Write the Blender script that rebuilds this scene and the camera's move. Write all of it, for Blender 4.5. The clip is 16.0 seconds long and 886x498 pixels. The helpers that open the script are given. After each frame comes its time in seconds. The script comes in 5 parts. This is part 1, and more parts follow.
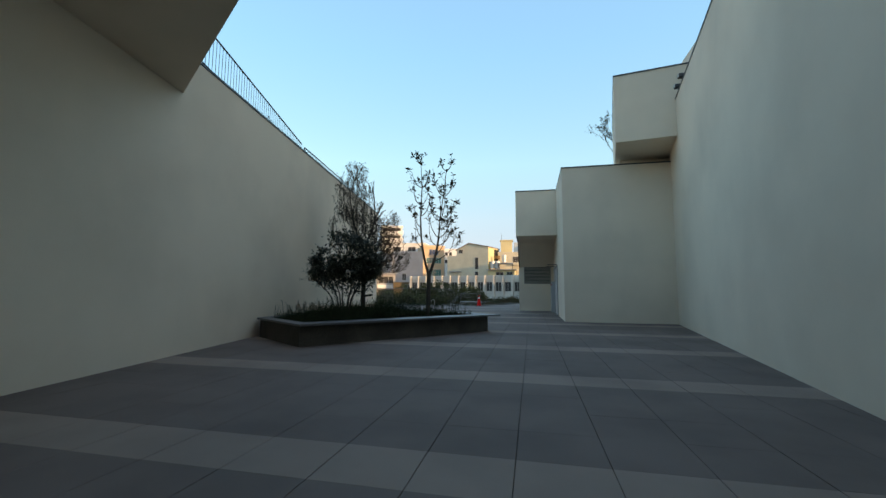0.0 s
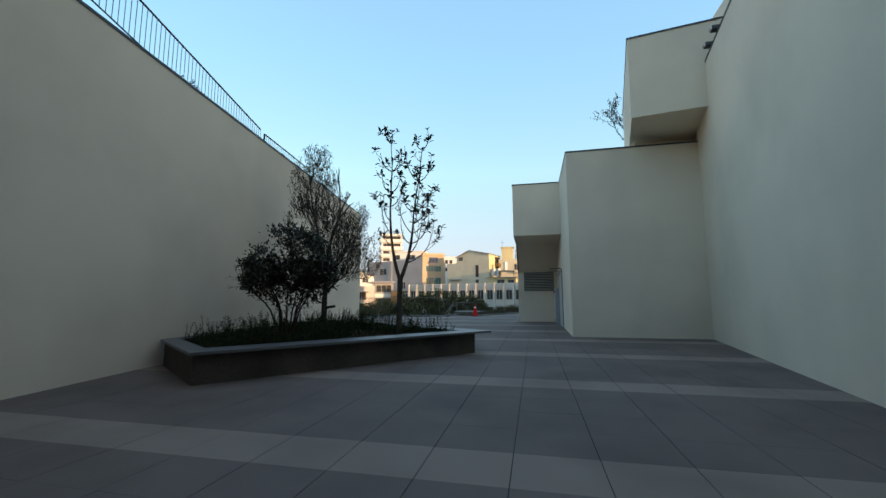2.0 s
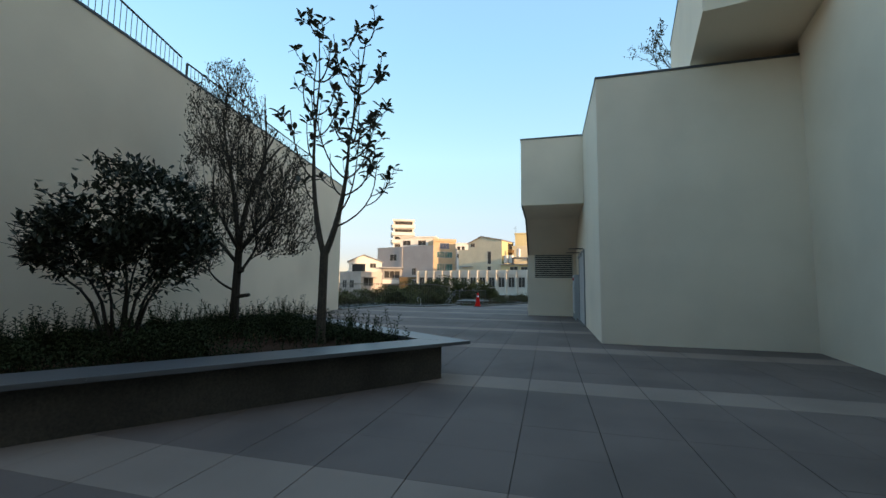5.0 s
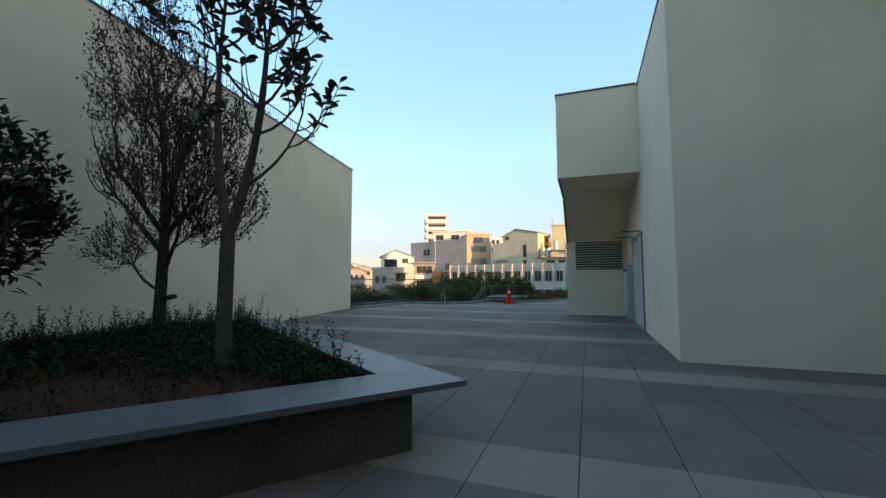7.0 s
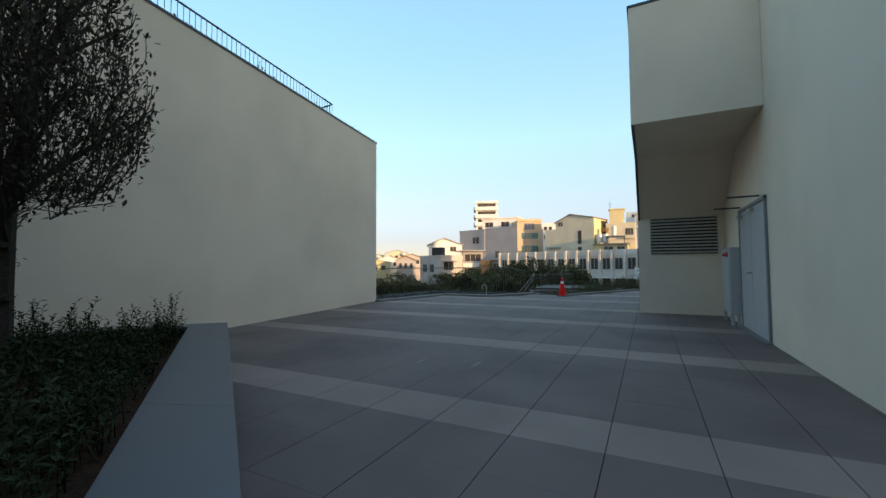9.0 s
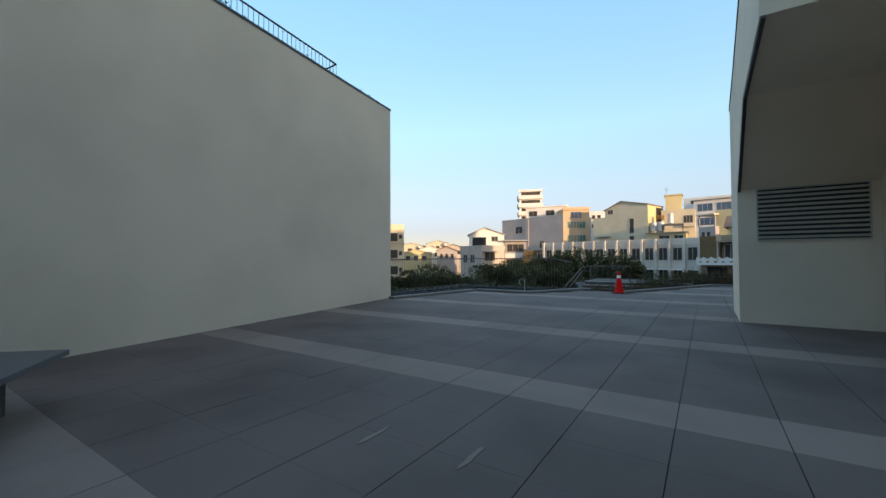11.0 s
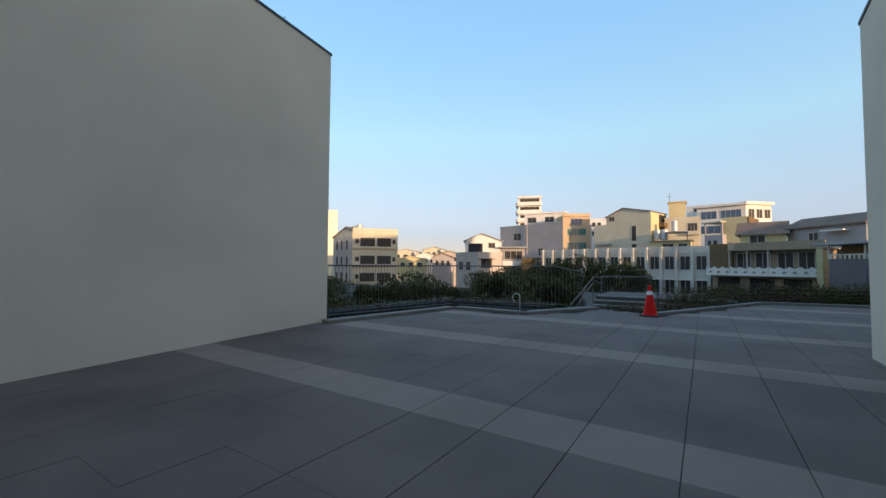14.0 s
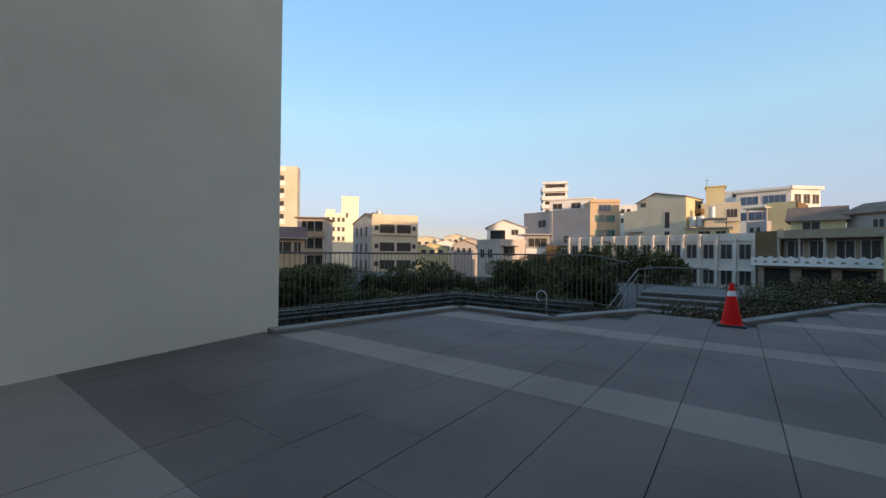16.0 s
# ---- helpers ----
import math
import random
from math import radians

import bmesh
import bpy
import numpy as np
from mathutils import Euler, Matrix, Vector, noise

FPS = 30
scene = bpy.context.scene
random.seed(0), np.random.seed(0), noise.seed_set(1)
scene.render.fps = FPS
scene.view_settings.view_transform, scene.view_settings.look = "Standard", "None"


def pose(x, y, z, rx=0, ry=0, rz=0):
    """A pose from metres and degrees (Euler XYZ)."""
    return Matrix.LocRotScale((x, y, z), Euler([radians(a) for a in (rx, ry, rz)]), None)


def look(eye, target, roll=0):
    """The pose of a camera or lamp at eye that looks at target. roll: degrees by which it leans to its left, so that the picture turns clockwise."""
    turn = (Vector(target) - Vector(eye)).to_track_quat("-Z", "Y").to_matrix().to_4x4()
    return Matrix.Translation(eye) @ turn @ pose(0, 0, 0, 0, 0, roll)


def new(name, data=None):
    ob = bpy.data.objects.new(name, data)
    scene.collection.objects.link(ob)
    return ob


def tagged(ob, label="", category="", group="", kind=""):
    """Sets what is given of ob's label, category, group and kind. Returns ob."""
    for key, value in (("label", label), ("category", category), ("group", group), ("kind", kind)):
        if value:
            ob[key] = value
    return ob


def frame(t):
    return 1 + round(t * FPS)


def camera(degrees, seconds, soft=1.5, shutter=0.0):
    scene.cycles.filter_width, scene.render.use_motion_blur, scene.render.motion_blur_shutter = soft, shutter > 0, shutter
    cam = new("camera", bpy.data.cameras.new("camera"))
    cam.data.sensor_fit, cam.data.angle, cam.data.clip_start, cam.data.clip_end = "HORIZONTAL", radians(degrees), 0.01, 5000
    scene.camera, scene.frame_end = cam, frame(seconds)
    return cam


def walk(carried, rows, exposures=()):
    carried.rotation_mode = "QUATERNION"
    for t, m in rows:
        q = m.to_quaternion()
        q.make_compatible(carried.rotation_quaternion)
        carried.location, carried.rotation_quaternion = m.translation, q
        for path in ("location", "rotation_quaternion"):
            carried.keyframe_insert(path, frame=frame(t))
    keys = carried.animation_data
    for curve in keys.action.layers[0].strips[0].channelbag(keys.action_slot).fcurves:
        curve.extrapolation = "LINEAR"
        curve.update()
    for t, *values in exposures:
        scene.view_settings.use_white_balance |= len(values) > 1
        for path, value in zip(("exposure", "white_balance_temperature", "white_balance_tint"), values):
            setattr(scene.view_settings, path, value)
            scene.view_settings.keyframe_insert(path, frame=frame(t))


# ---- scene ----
cam = camera(96.0, 16.0)
PATH = [
    (0, (0.121, 1.603, 1.122), (-0.31, 3.546, 1.321), 0.3),
    (0.5, (0.167, 2.249, 1.127), (-0.241, 4.197, 1.326), -0.0),
    (1, (0.155, 2.852, 1.13), (-0.25, 4.8, 1.337), -0.1),
    (1.5, (0.184, 3.43, 1.149), (-0.214, 5.378, 1.362), -0.2),
    (2, (0.18, 4.059, 1.138), (-0.258, 5.996, 1.379), -0.2),
    (2.5, (0.241, 4.658, 1.138), (-0.169, 6.604, 1.347), -0.3),
    (3, (0.248, 5.238, 1.128), (-0.202, 7.177, 1.318), 0.1),
    (3.5, (0.317, 5.853, 1.147), (-0.086, 7.803, 1.336), 0.2),
    (4, (0.277, 6.447, 1.134), (-0.143, 8.395, 1.313), 0.3),
    (6.5, (0.145, 9.405, 1.15), (-0.509, 11.287, 1.324), 0.3),
    (7, (0.076, 9.955, 1.133), (-0.601, 11.831, 1.283), -0.1),
    (7.5, (0.028, 10.559, 1.133), (-0.673, 12.428, 1.247), -0.2),
    (8, (-0.084, 11.136, 1.134), (-0.879, 12.968, 1.246), -0.2),
    (10.5, (-0.818, 14.091, 1.135), (-1.85, 15.803, 1.189), -0.4),
    (11, (-1.01, 14.661, 1.141), (-2.11, 16.331, 1.188), -0.3),
    (11.5, (-1.148, 15.264, 1.133), (-2.269, 16.92, 1.17), -0.1),
    (12, (-1.373, 15.811, 1.13), (-2.517, 17.452, 1.175), 0.1),
    (12.5, (-1.59, 16.381, 1.15), (-2.726, 18.027, 1.208), 0.2),
    (13, (-1.851, 16.945, 1.147), (-3.049, 18.545, 1.215), 0.5),
    (13.5, (-2.03, 17.486, 1.152), (-3.183, 19.118, 1.23), 0.3),
    (14, (-2.275, 18.027, 1.141), (-3.369, 19.699, 1.222), 0.3),
    (14.5, (-2.457, 18.608, 1.157), (-3.483, 20.323, 1.221), 0.3),
    (15, (-2.739, 19.154, 1.144), (-3.83, 20.83, 1.184), 0.2),
    (15.5, (-2.962, 19.721, 1.153), (-4.098, 21.367, 1.167), 0.5),
    (16, (-3.246, 20.25, 1.153), (-4.435, 21.857, 1.17), 0.6),
]
EXPOSURES = [(0.0, 2.28, 8950, 20), (3.5, 2.33, 8950, 20), (7.0, 2.37, 9000, 21), (8.2, 2.35, 9000, 21), (10.5, 2.24, 8600, 22), (13.5, 2.06, 8300, 24), (16.0, 1.94, 8150, 25)]
walk(cam, [(t, look(eye, target, roll)) for t, eye, target, roll in PATH], EXPOSURES)


# ---- sky, sun ----
SUN_ELEVATION, SUN_AZIMUTH = radians(6.5), radians(113.0)  # low sun from beyond the building beside the walk
world = bpy.data.worlds.new("sky")
scene.world = world
world.use_nodes = True
wn = world.node_tree
sky = wn.nodes.new("ShaderNodeTexSky")
sky.sky_type = "NISHITA"
sky.sun_disc = False
sky.sun_elevation, sky.sun_rotation = SUN_ELEVATION, SUN_AZIMUTH
sky.air_density, sky.dust_density, sky.ozone_density = 0.8, 0.0, 1.0
soft_sky, rich_sky = wn.nodes.new("ShaderNodeGamma"), wn.nodes.new("ShaderNodeHueSaturation")  # evens out horizon and zenith
soft_sky.inputs["Gamma"].default_value, rich_sky.inputs["Saturation"].default_value = 0.50, 2.1
haze = wn.nodes.new("ShaderNodeMixRGB")  # thin bluish evening haze over the whole sky
haze.inputs[0].default_value, haze.inputs[2].default_value = 0.45, (0.50, 0.97, 1.63, 1)
wn.links.new(sky.outputs[0], soft_sky.inputs[0])
wn.links.new(soft_sky.outputs[0], rich_sky.inputs["Color"])
wn.links.new(rich_sky.outputs[0], haze.inputs[1])
# the sky's own gradient: mauve dusk haze low down, clear azure above, and a warm glow round the low sun
way = wn.nodes.new("ShaderNodeTexCoord").outputs["Generated"]
parts_of_way = wn.nodes.new("ShaderNodeSeparateXYZ")
wn.links.new(way, parts_of_way.inputs[0])
rise = wn.nodes.new("ShaderNodeValToRGB")
for place, tone in ((0.0, (0.62, 0.62, 0.80)), (0.07, (0.68, 0.68, 0.84)), (0.17, (1.0, 0.96, 0.98)), (0.30, (1.16, 1.24, 1.16)), (0.52, (0.98, 1.19, 1.28)), (1.0, (0.95, 0.98, 1.08))):
    stop = rise.color_ramp.elements[0] if place == 0.0 else rise.color_ramp.elements[-1] if place == 1.0 else rise.color_ramp.elements.new(place)
    stop.color = (*[c * 0.8 for c in tone], 1)
wn.links.new(parts_of_way.outputs["Z"], rise.inputs[0])
toned = wn.nodes.new("ShaderNodeMixRGB")
toned.blend_type, toned.inputs[0].default_value = "MULTIPLY", 1.0
wn.links.new(haze.outputs[0], toned.inputs[1])
wn.links.new(rise.outputs[0], toned.inputs[2])
sunward = wn.nodes.new("ShaderNodeVectorMath")
sunward.operation = "DOT_PRODUCT"
sunward.inputs[1].default_value = (math.sin(SUN_AZIMUTH), math.cos(SUN_AZIMUTH), 0.0)
wn.links.new(way, sunward.inputs[0])
near_sun = wn.nodes.new("ShaderNodeMapRange")
near_sun.interpolation_type = "SMOOTHSTEP"
near_sun.inputs["From Min"].default_value, near_sun.inputs["From Max"].default_value = 0.15, 1.0
wn.links.new(sunward.outputs["Value"], near_sun.inputs["Value"])
glow = wn.nodes.new("ShaderNodeMixRGB")
glow.blend_type, glow.inputs[2].default_value = "MULTIPLY", (2.7, 1.35, 0.9, 1)
wn.links.new(near_sun.outputs[0], glow.inputs[0])
wn.links.new(toned.outputs[0], glow.inputs[1])
wn.links.new(glow.outputs[0], wn.nodes["Background"].inputs[0])
wn.nodes["Background"].inputs[1].default_value = 0.1875

sun = new("sun", bpy.data.lights.new("sun", "SUN"))
sun.data.energy, sun.data.angle, sun.data.color = 1.15, radians(0.6), (1.0, 0.80, 0.56)
sun_way = Vector((math.sin(SUN_AZIMUTH) * math.cos(SUN_ELEVATION), math.cos(SUN_AZIMUTH) * math.cos(SUN_ELEVATION), math.sin(SUN_ELEVATION)))
sun.matrix_world = look(sun_way * 60, (0, 0, 0))


# ---- materials ----
def material(name, colour, rough=0.8, metal=0.0, scale=6.0, vary=0.15, fine=60.0, bump=0.1, second=None, stain=0.0, stain_scale=0.6,
             per_object=0.0, per_island=0.0, streak=False, specular=0.5):
    """A surface with two scales of variation, stains and a fine relief."""
    m = bpy.data.materials.new(name)
    m.use_nodes = True
    t = m.node_tree
    n, link = t.nodes, t.links.new
    bsdf = n["Principled BSDF"]
    bsdf.inputs["Roughness"].default_value = rough
    bsdf.inputs["Metallic"].default_value = metal
    bsdf.inputs["Specular IOR Level"].default_value = specular
    co = n.new("ShaderNodeTexCoord")
    where = co.outputs["Object"]
    if per_object:
        geo = n.new("ShaderNodeNewGeometry")
        where = geo.outputs["Position"]
    big, small = n.new("ShaderNodeTexNoise"), n.new("ShaderNodeTexNoise")
    for tex, s, d in ((big, scale, 4), (small, fine, 3)):
        tex.inputs["Scale"].default_value, tex.inputs["Detail"].default_value = s, d
        link(where, tex.inputs["Vector"])
    lo = [max(0.0, c * (1 - vary)) for c in colour]
    hi = [min(1.0, c * (1 + vary)) for c in (second or colour)]
    mix = n.new("ShaderNodeMixRGB")
    mix.inputs[1].default_value, mix.inputs[2].default_value = (*lo, 1), (*hi, 1)
    link(big.outputs["Fac"], mix.inputs[0])
    grain = n.new("ShaderNodeMixRGB")
    grain.blend_type = "OVERLAY"
    grain.inputs[0].default_value = min(1.0, vary * 2)
    link(mix.outputs[0], grain.inputs[1])
    link(small.outputs["Fac"], grain.inputs[2])
    out = grain.outputs[0]
    if stain:
        st = n.new("ShaderNodeTexNoise")
        st.inputs["Scale"].default_value, st.inputs["Detail"].default_value = stain_scale, 6
        if streak:
            mp = n.new("ShaderNodeMapping")
            mp.inputs["Scale"].default_value = (3.0, 3.0, 0.35)
            link(where, mp.inputs["Vector"])
            link(mp.outputs[0], st.inputs["Vector"])
        else:
            link(where, st.inputs["Vector"])
        ramp = n.new("ShaderNodeMapRange")
        ramp.inputs["From Min"].default_value, ramp.inputs["From Max"].default_value = 0.42, 0.72
        ramp.inputs["To Min"].default_value, ramp.inputs["To Max"].default_value = 1.0, 1.0 - stain
        link(st.outputs["Fac"], ramp.inputs["Value"])
        mul = n.new("ShaderNodeMixRGB")
        mul.blend_type = "MULTIPLY"
        mul.inputs[0].default_value = 1.0
        link(out, mul.inputs[1])
        link(ramp.outputs[0], mul.inputs[2])
        out = mul.outputs[0]
    if per_object or per_island:
        if per_object:
            rnd = n.new("ShaderNodeObjectInfo").outputs["Random"]
        else:
            rnd = n.new("ShaderNodeNewGeometry").outputs["Random Per Island"]
        rr = n.new("ShaderNodeMapRange")
        k = per_object or per_island
        rr.inputs["To Min"].default_value, rr.inputs["To Max"].default_value = 1 - k, 1 + k
        link(rnd, rr.inputs["Value"])
        mul = n.new("ShaderNodeMixRGB")
        mul.blend_type = "MULTIPLY"
        mul.inputs[0].default_value = 1.0
        link(out, mul.inputs[1])
        link(rr.outputs[0], mul.inputs[2])
        out = mul.outputs[0]
    link(out, bsdf.inputs["Base Color"])
    if bump:
        bp = n.new("ShaderNodeBump")
        bp.inputs["Strength"].default_value, bp.inputs["Distance"].default_value = bump, 0.01
        link(small.outputs["Fac"], bp.inputs["Height"])
        link(bp.outputs[0], bsdf.inputs["Normal"])
    return m


def glass(name, colour=(0.03, 0.04, 0.05)):
    m = material(name, colour, rough=0.08, vary=0.3, scale=0.4, fine=3, bump=0)
    return m


STUCCO = material("cream_stucco", (0.82, 0.67, 0.53), 0.92, scale=0.35, vary=0.06, fine=140, bump=0.35, stain=0.14, stain_scale=0.45, specular=0.2)
CAP = material("dark_metal_cap", (0.055, 0.055, 0.06), 0.5, 0.3, bump=0.02)
PAVER = material("dark_granite_paver", (0.170, 0.121, 0.103), 0.78, scale=1.2, vary=0.10, fine=220, bump=0.15, stain=0.32, stain_scale=0.8, per_object=0.018, specular=0.35)
PAVER_LIGHT = material("light_granite_paver", (0.285, 0.206, 0.168), 0.80, scale=1.2, vary=0.10, fine=220, bump=0.15, stain=0.26, stain_scale=0.8, per_object=0.018, specular=0.35)
PAVER_FAR = material("dark_granite_paver_joined", (0.170, 0.121, 0.103), 0.78, scale=1.2, vary=0.10, fine=220, bump=0.15, stain=0.32, stain_scale=0.8, per_island=0.018, specular=0.35)
PAVER_LIGHT_FAR = material("light_granite_paver_joined", (0.285, 0.206, 0.168), 0.80, scale=1.2, vary=0.10, fine=220, bump=0.15, stain=0.26, stain_scale=0.8, per_island=0.018, specular=0.35)
GROUT = material("dark_joint", (0.04, 0.038, 0.035), 0.95, vary=0.2)
COPING = material("grey_granite_coping", (0.100, 0.100, 0.106), 0.42, scale=2.5, vary=0.10, fine=260, bump=0.06, stain=0.12)
CONCRETE = material("brown_grey_board_concrete", (0.066, 0.054, 0.043), 0.9, scale=2.2, vary=0.3, fine=45, bump=0.4, stain=0.45, stain_scale=1.4)
SOIL = material("dark_red_soil", (0.060, 0.031, 0.020), 0.98, scale=5, vary=0.4, fine=40, bump=0.8, specular=0.05)
BARK = material("grey_brown_bark", (0.080, 0.064, 0.053), 0.95, scale=8, vary=0.3, fine=50, bump=0.6, specular=0.1)
BARK_DARK = material("dark_bark", (0.055, 0.044, 0.038), 0.95, scale=8, vary=0.3, fine=50, bump=0.6, specular=0.1)
LEAF_BIG = material("glossy_dark_green_leaf", (0.035, 0.05, 0.025), 0.38, scale=3, vary=0.3, fine=30, bump=0.05, second=(0.05, 0.045, 0.028), per_island=0.35)
LEAF_FINE = material("fine_brownish_green_leaf", (0.050, 0.043, 0.031), 0.7, scale=3, vary=0.3, fine=30, bump=0, second=(0.062, 0.050, 0.036), per_island=0.5, specular=0.2)
LEAF_SHRUB = material("dark_shrub_leaf", (0.032, 0.038, 0.022), 0.5, scale=3, vary=0.3, fine=30, bump=0, per_island=0.5)
LEAF_COVER = material("groundcover_leaf", (0.030, 0.040, 0.018), 0.9, scale=4, vary=0.3, fine=30, bump=0, per_island=0.6, specular=0.1)
LEAF_WOODS = material("tree_leaf", (0.068, 0.088, 0.036), 0.85, scale=0.5, vary=0.35, fine=8, bump=0, second=(0.10, 0.105, 0.046), per_island=0.55, specular=0.15)
LEAF_DRY = material("dry_shrub_leaf", (0.13, 0.092, 0.055), 0.9, scale=3, vary=0.35, fine=30, bump=0, per_island=0.5, specular=0.1)
FLOWER = material("white_petal", (0.7, 0.68, 0.6), 0.6, vary=0.1)
RAIL_DARK = material("dark_painted_steel", (0.05, 0.052, 0.055), 0.45, 0.4, bump=0.02)
RAIL_GREY = material("grey_painted_steel", (0.135, 0.120, 0.105), 0.6, 0.1, bump=0.02)
STEEL = material("brushed_steel", (0.55, 0.55, 0.54), 0.3, 0.9, bump=0.02)
DOOR_PAINT = material("pale_grey_door_paint", (0.40, 0.40, 0.40), 0.45, vary=0.05, bump=0.03)
FRAME_GREY = material("grey_door_frame", (0.22, 0.22, 0.22), 0.5, 0.2, bump=0.03)
LOUVRE = material("grey_louvre_metal", (0.48, 0.45, 0.40), 0.5, 0.2, bump=0.03)
# near-black colour that stands for the shade inside openings
INNER_SHADE = material("inner_shade_dark", (0.02, 0.02, 0.02), 0.9, vary=0.1)
CONE_RED = material("red_cone_plastic", (0.86, 0.012, 0.008), 0.6, scale=9, vary=0.10, fine=40, bump=0.05, specular=0.2)
CONE_BAND = material("reflective_white_band", (0.78, 0.78, 0.78), 0.35, vary=0.06)
RUBBER = material("black_rubber", (0.02, 0.02, 0.02), 0.7)
RED_PLASTIC = material("red_plastic", (0.45, 0.02, 0.02), 0.35)
KERB = material("pale_stone_kerb", (0.185, 0.165, 0.145), 0.75, scale=3, vary=0.12, fine=120, bump=0.2, stain=0.2)
STEP = material("grey_concrete_step", (0.115, 0.102, 0.09), 0.85, scale=2, vary=0.15, fine=80, bump=0.2, stain=0.25)
HANDRAIL = material("dull_handrail_steel", (0.15, 0.135, 0.12), 0.6, 0.1, bump=0.02)
TANK = material("bright_tank_steel", (0.55, 0.54, 0.51), 0.5, 0.35, scale=2, vary=0.2, fine=20, bump=0.05)
NOSING = material("pale_nosing", (0.36, 0.35, 0.33), 0.8, vary=0.15)
GROUND = material("asphalt_and_earth", (0.055, 0.055, 0.05), 0.95, scale=0.05, vary=0.35, fine=2, bump=0.3)


# ---- mesh helpers ----
def part(name, bm, mat, parent=None, label=""):
    """Links a bmesh as one mesh object, under its thing or part if one is given."""
    me = bpy.data.meshes.new(name)
    bmesh.ops.recalc_face_normals(bm, faces=bm.faces[:])
    bm.to_mesh(me)
    bm.free()
    ob = new(name, me)
    for one in mat if isinstance(mat, (list, tuple)) else (mat,):
        me.materials.append(one)
    if parent:
        ob.parent = parent
    if label:
        tagged(ob, label)
    return ob


def thing(name, place, label, category, group="", turn=0.0):
    """An Empty at a thing's base, which parents its parts."""
    ob = new(name)
    ob.empty_display_size = 0.1
    ob.matrix_basis = Matrix.Translation(place) @ Matrix.Rotation(turn, 4, "Z")
    return tagged(ob, label, category, group)


def add_box(bm, lo, hi, m=None, bevel=0.0):
    x0, y0, z0 = lo
    x1, y1, z1 = hi
    vs = [bm.verts.new(p) for p in ((x0, y0, z0), (x1, y0, z0), (x1, y1, z0), (x0, y1, z0), (x0, y0, z1), (x1, y0, z1), (x1, y1, z1), (x0, y1, z1))]
    if m:
        for v in vs:
            v.co = m @ v.co
    fs = [bm.faces.new([vs[i] for i in f]) for f in ((3, 2, 1, 0), (4, 5, 6, 7), (0, 1, 5, 4), (1, 2, 6, 5), (2, 3, 7, 6), (3, 0, 4, 7))]
    if bevel:
        es = {e for f in fs for e in f.edges}
        bmesh.ops.bevel(bm, geom=list(es), offset=bevel, segments=1, affect="EDGES")
    return fs


def add_prism(bm, outline, z0, z1):
    """An upright prism; z0 and z1 are heights or functions of a corner."""
    low = z0 if callable(z0) else (lambda p: z0)
    top = z1 if callable(z1) else (lambda p: z1)
    a = [bm.verts.new((p[0], p[1], low(p))) for p in outline]
    b = [bm.verts.new((p[0], p[1], top(p))) for p in outline]
    n = len(a)
    bm.faces.new(a[::-1])
    bm.faces.new(b)
    for i in range(n):
        bm.faces.new((a[i], a[(i + 1) % n], b[(i + 1) % n], b[i]))


def add_profile(bm, points, axis, lo, hi):
    """A profile of (along, z) pairs drawn out across: axis "x" runs it along y and draws it out in x, "y" the other way."""
    def at(p, v):
        return (v, p[0], p[1]) if axis == "x" else (p[0], v, p[1])
    a = [bm.verts.new(at(p, lo)) for p in points]
    b = [bm.verts.new(at(p, hi)) for p in points]
    n = len(a)
    bm.faces.new(a[::-1])
    bm.faces.new(b)
    for i in range(n):
        bm.faces.new((a[i], a[(i + 1) % n], b[(i + 1) % n], b[i]))


def add_tube(bm, a, b, r0, r1=None, sides=6, caps=True):
    a, b = Vector(a), Vector(b)
    r1 = r0 if r1 is None else r1
    way = b - a
    if way.length < 1e-6:
        return
    q = way.to_track_quat("Z", "Y")
    ring = []
    for c, r in ((a, r0), (b, r1)):
        ring.append([bm.verts.new(c + q @ Vector((r * math.cos(2 * math.pi * k / sides), r * math.sin(2 * math.pi * k / sides), 0))) for k in range(sides)])
    for k in range(sides):
        bm.faces.new((ring[0][k], ring[0][(k + 1) % sides], ring[1][(k + 1) % sides], ring[1][k]))
    if caps:
        bm.faces.new(ring[0][::-1])
        bm.faces.new(ring[1])


def add_sweep(bm, points, radius, sides=8):
    for a, b in zip(points, points[1:]):
        add_tube(bm, a, b, radius, radius, sides)


def add_lathe(bm, profile, centre=(0, 0, 0), sides=20):
    rings = []
    for r, z in profile:
        rings.append([bm.verts.new((centre[0] + r * math.cos(2 * math.pi * k / sides), centre[1] + r * math.sin(2 * math.pi * k / sides), centre[2] + z)) for k in range(sides)])
    for a, b in zip(rings, rings[1:]):
        for k in range(sides):
            bm.faces.new((a[k], a[(k + 1) % sides], b[(k + 1) % sides], b[k]))
    bm.faces.new(rings[0][::-1])
    bm.faces.new(rings[-1])


def add_leaf(bm, at, way, up, length, width, fold=0.25):
    """A pointed leaf of four faces, folded along its rib."""
    way = way.normalized()
    side = way.cross(up)
    if side.length < 1e-4:
        side = way.orthogonal()
    side.normalize()
    nor = side.cross(way)
    p = [at, at + way * length * 0.45 + side * width / 2 + nor * fold * width, at + way * length, at + way * length * 0.45 - side * width / 2 + nor * fold * width, at + way * length * 0.5]
    v = [bm.verts.new(c) for c in p]
    bm.faces.new((v[0], v[1], v[4]))
    bm.faces.new((v[1], v[2], v[4]))
    bm.faces.new((v[2], v[3], v[4]))
    bm.faces.new((v[3], v[0], v[4]))


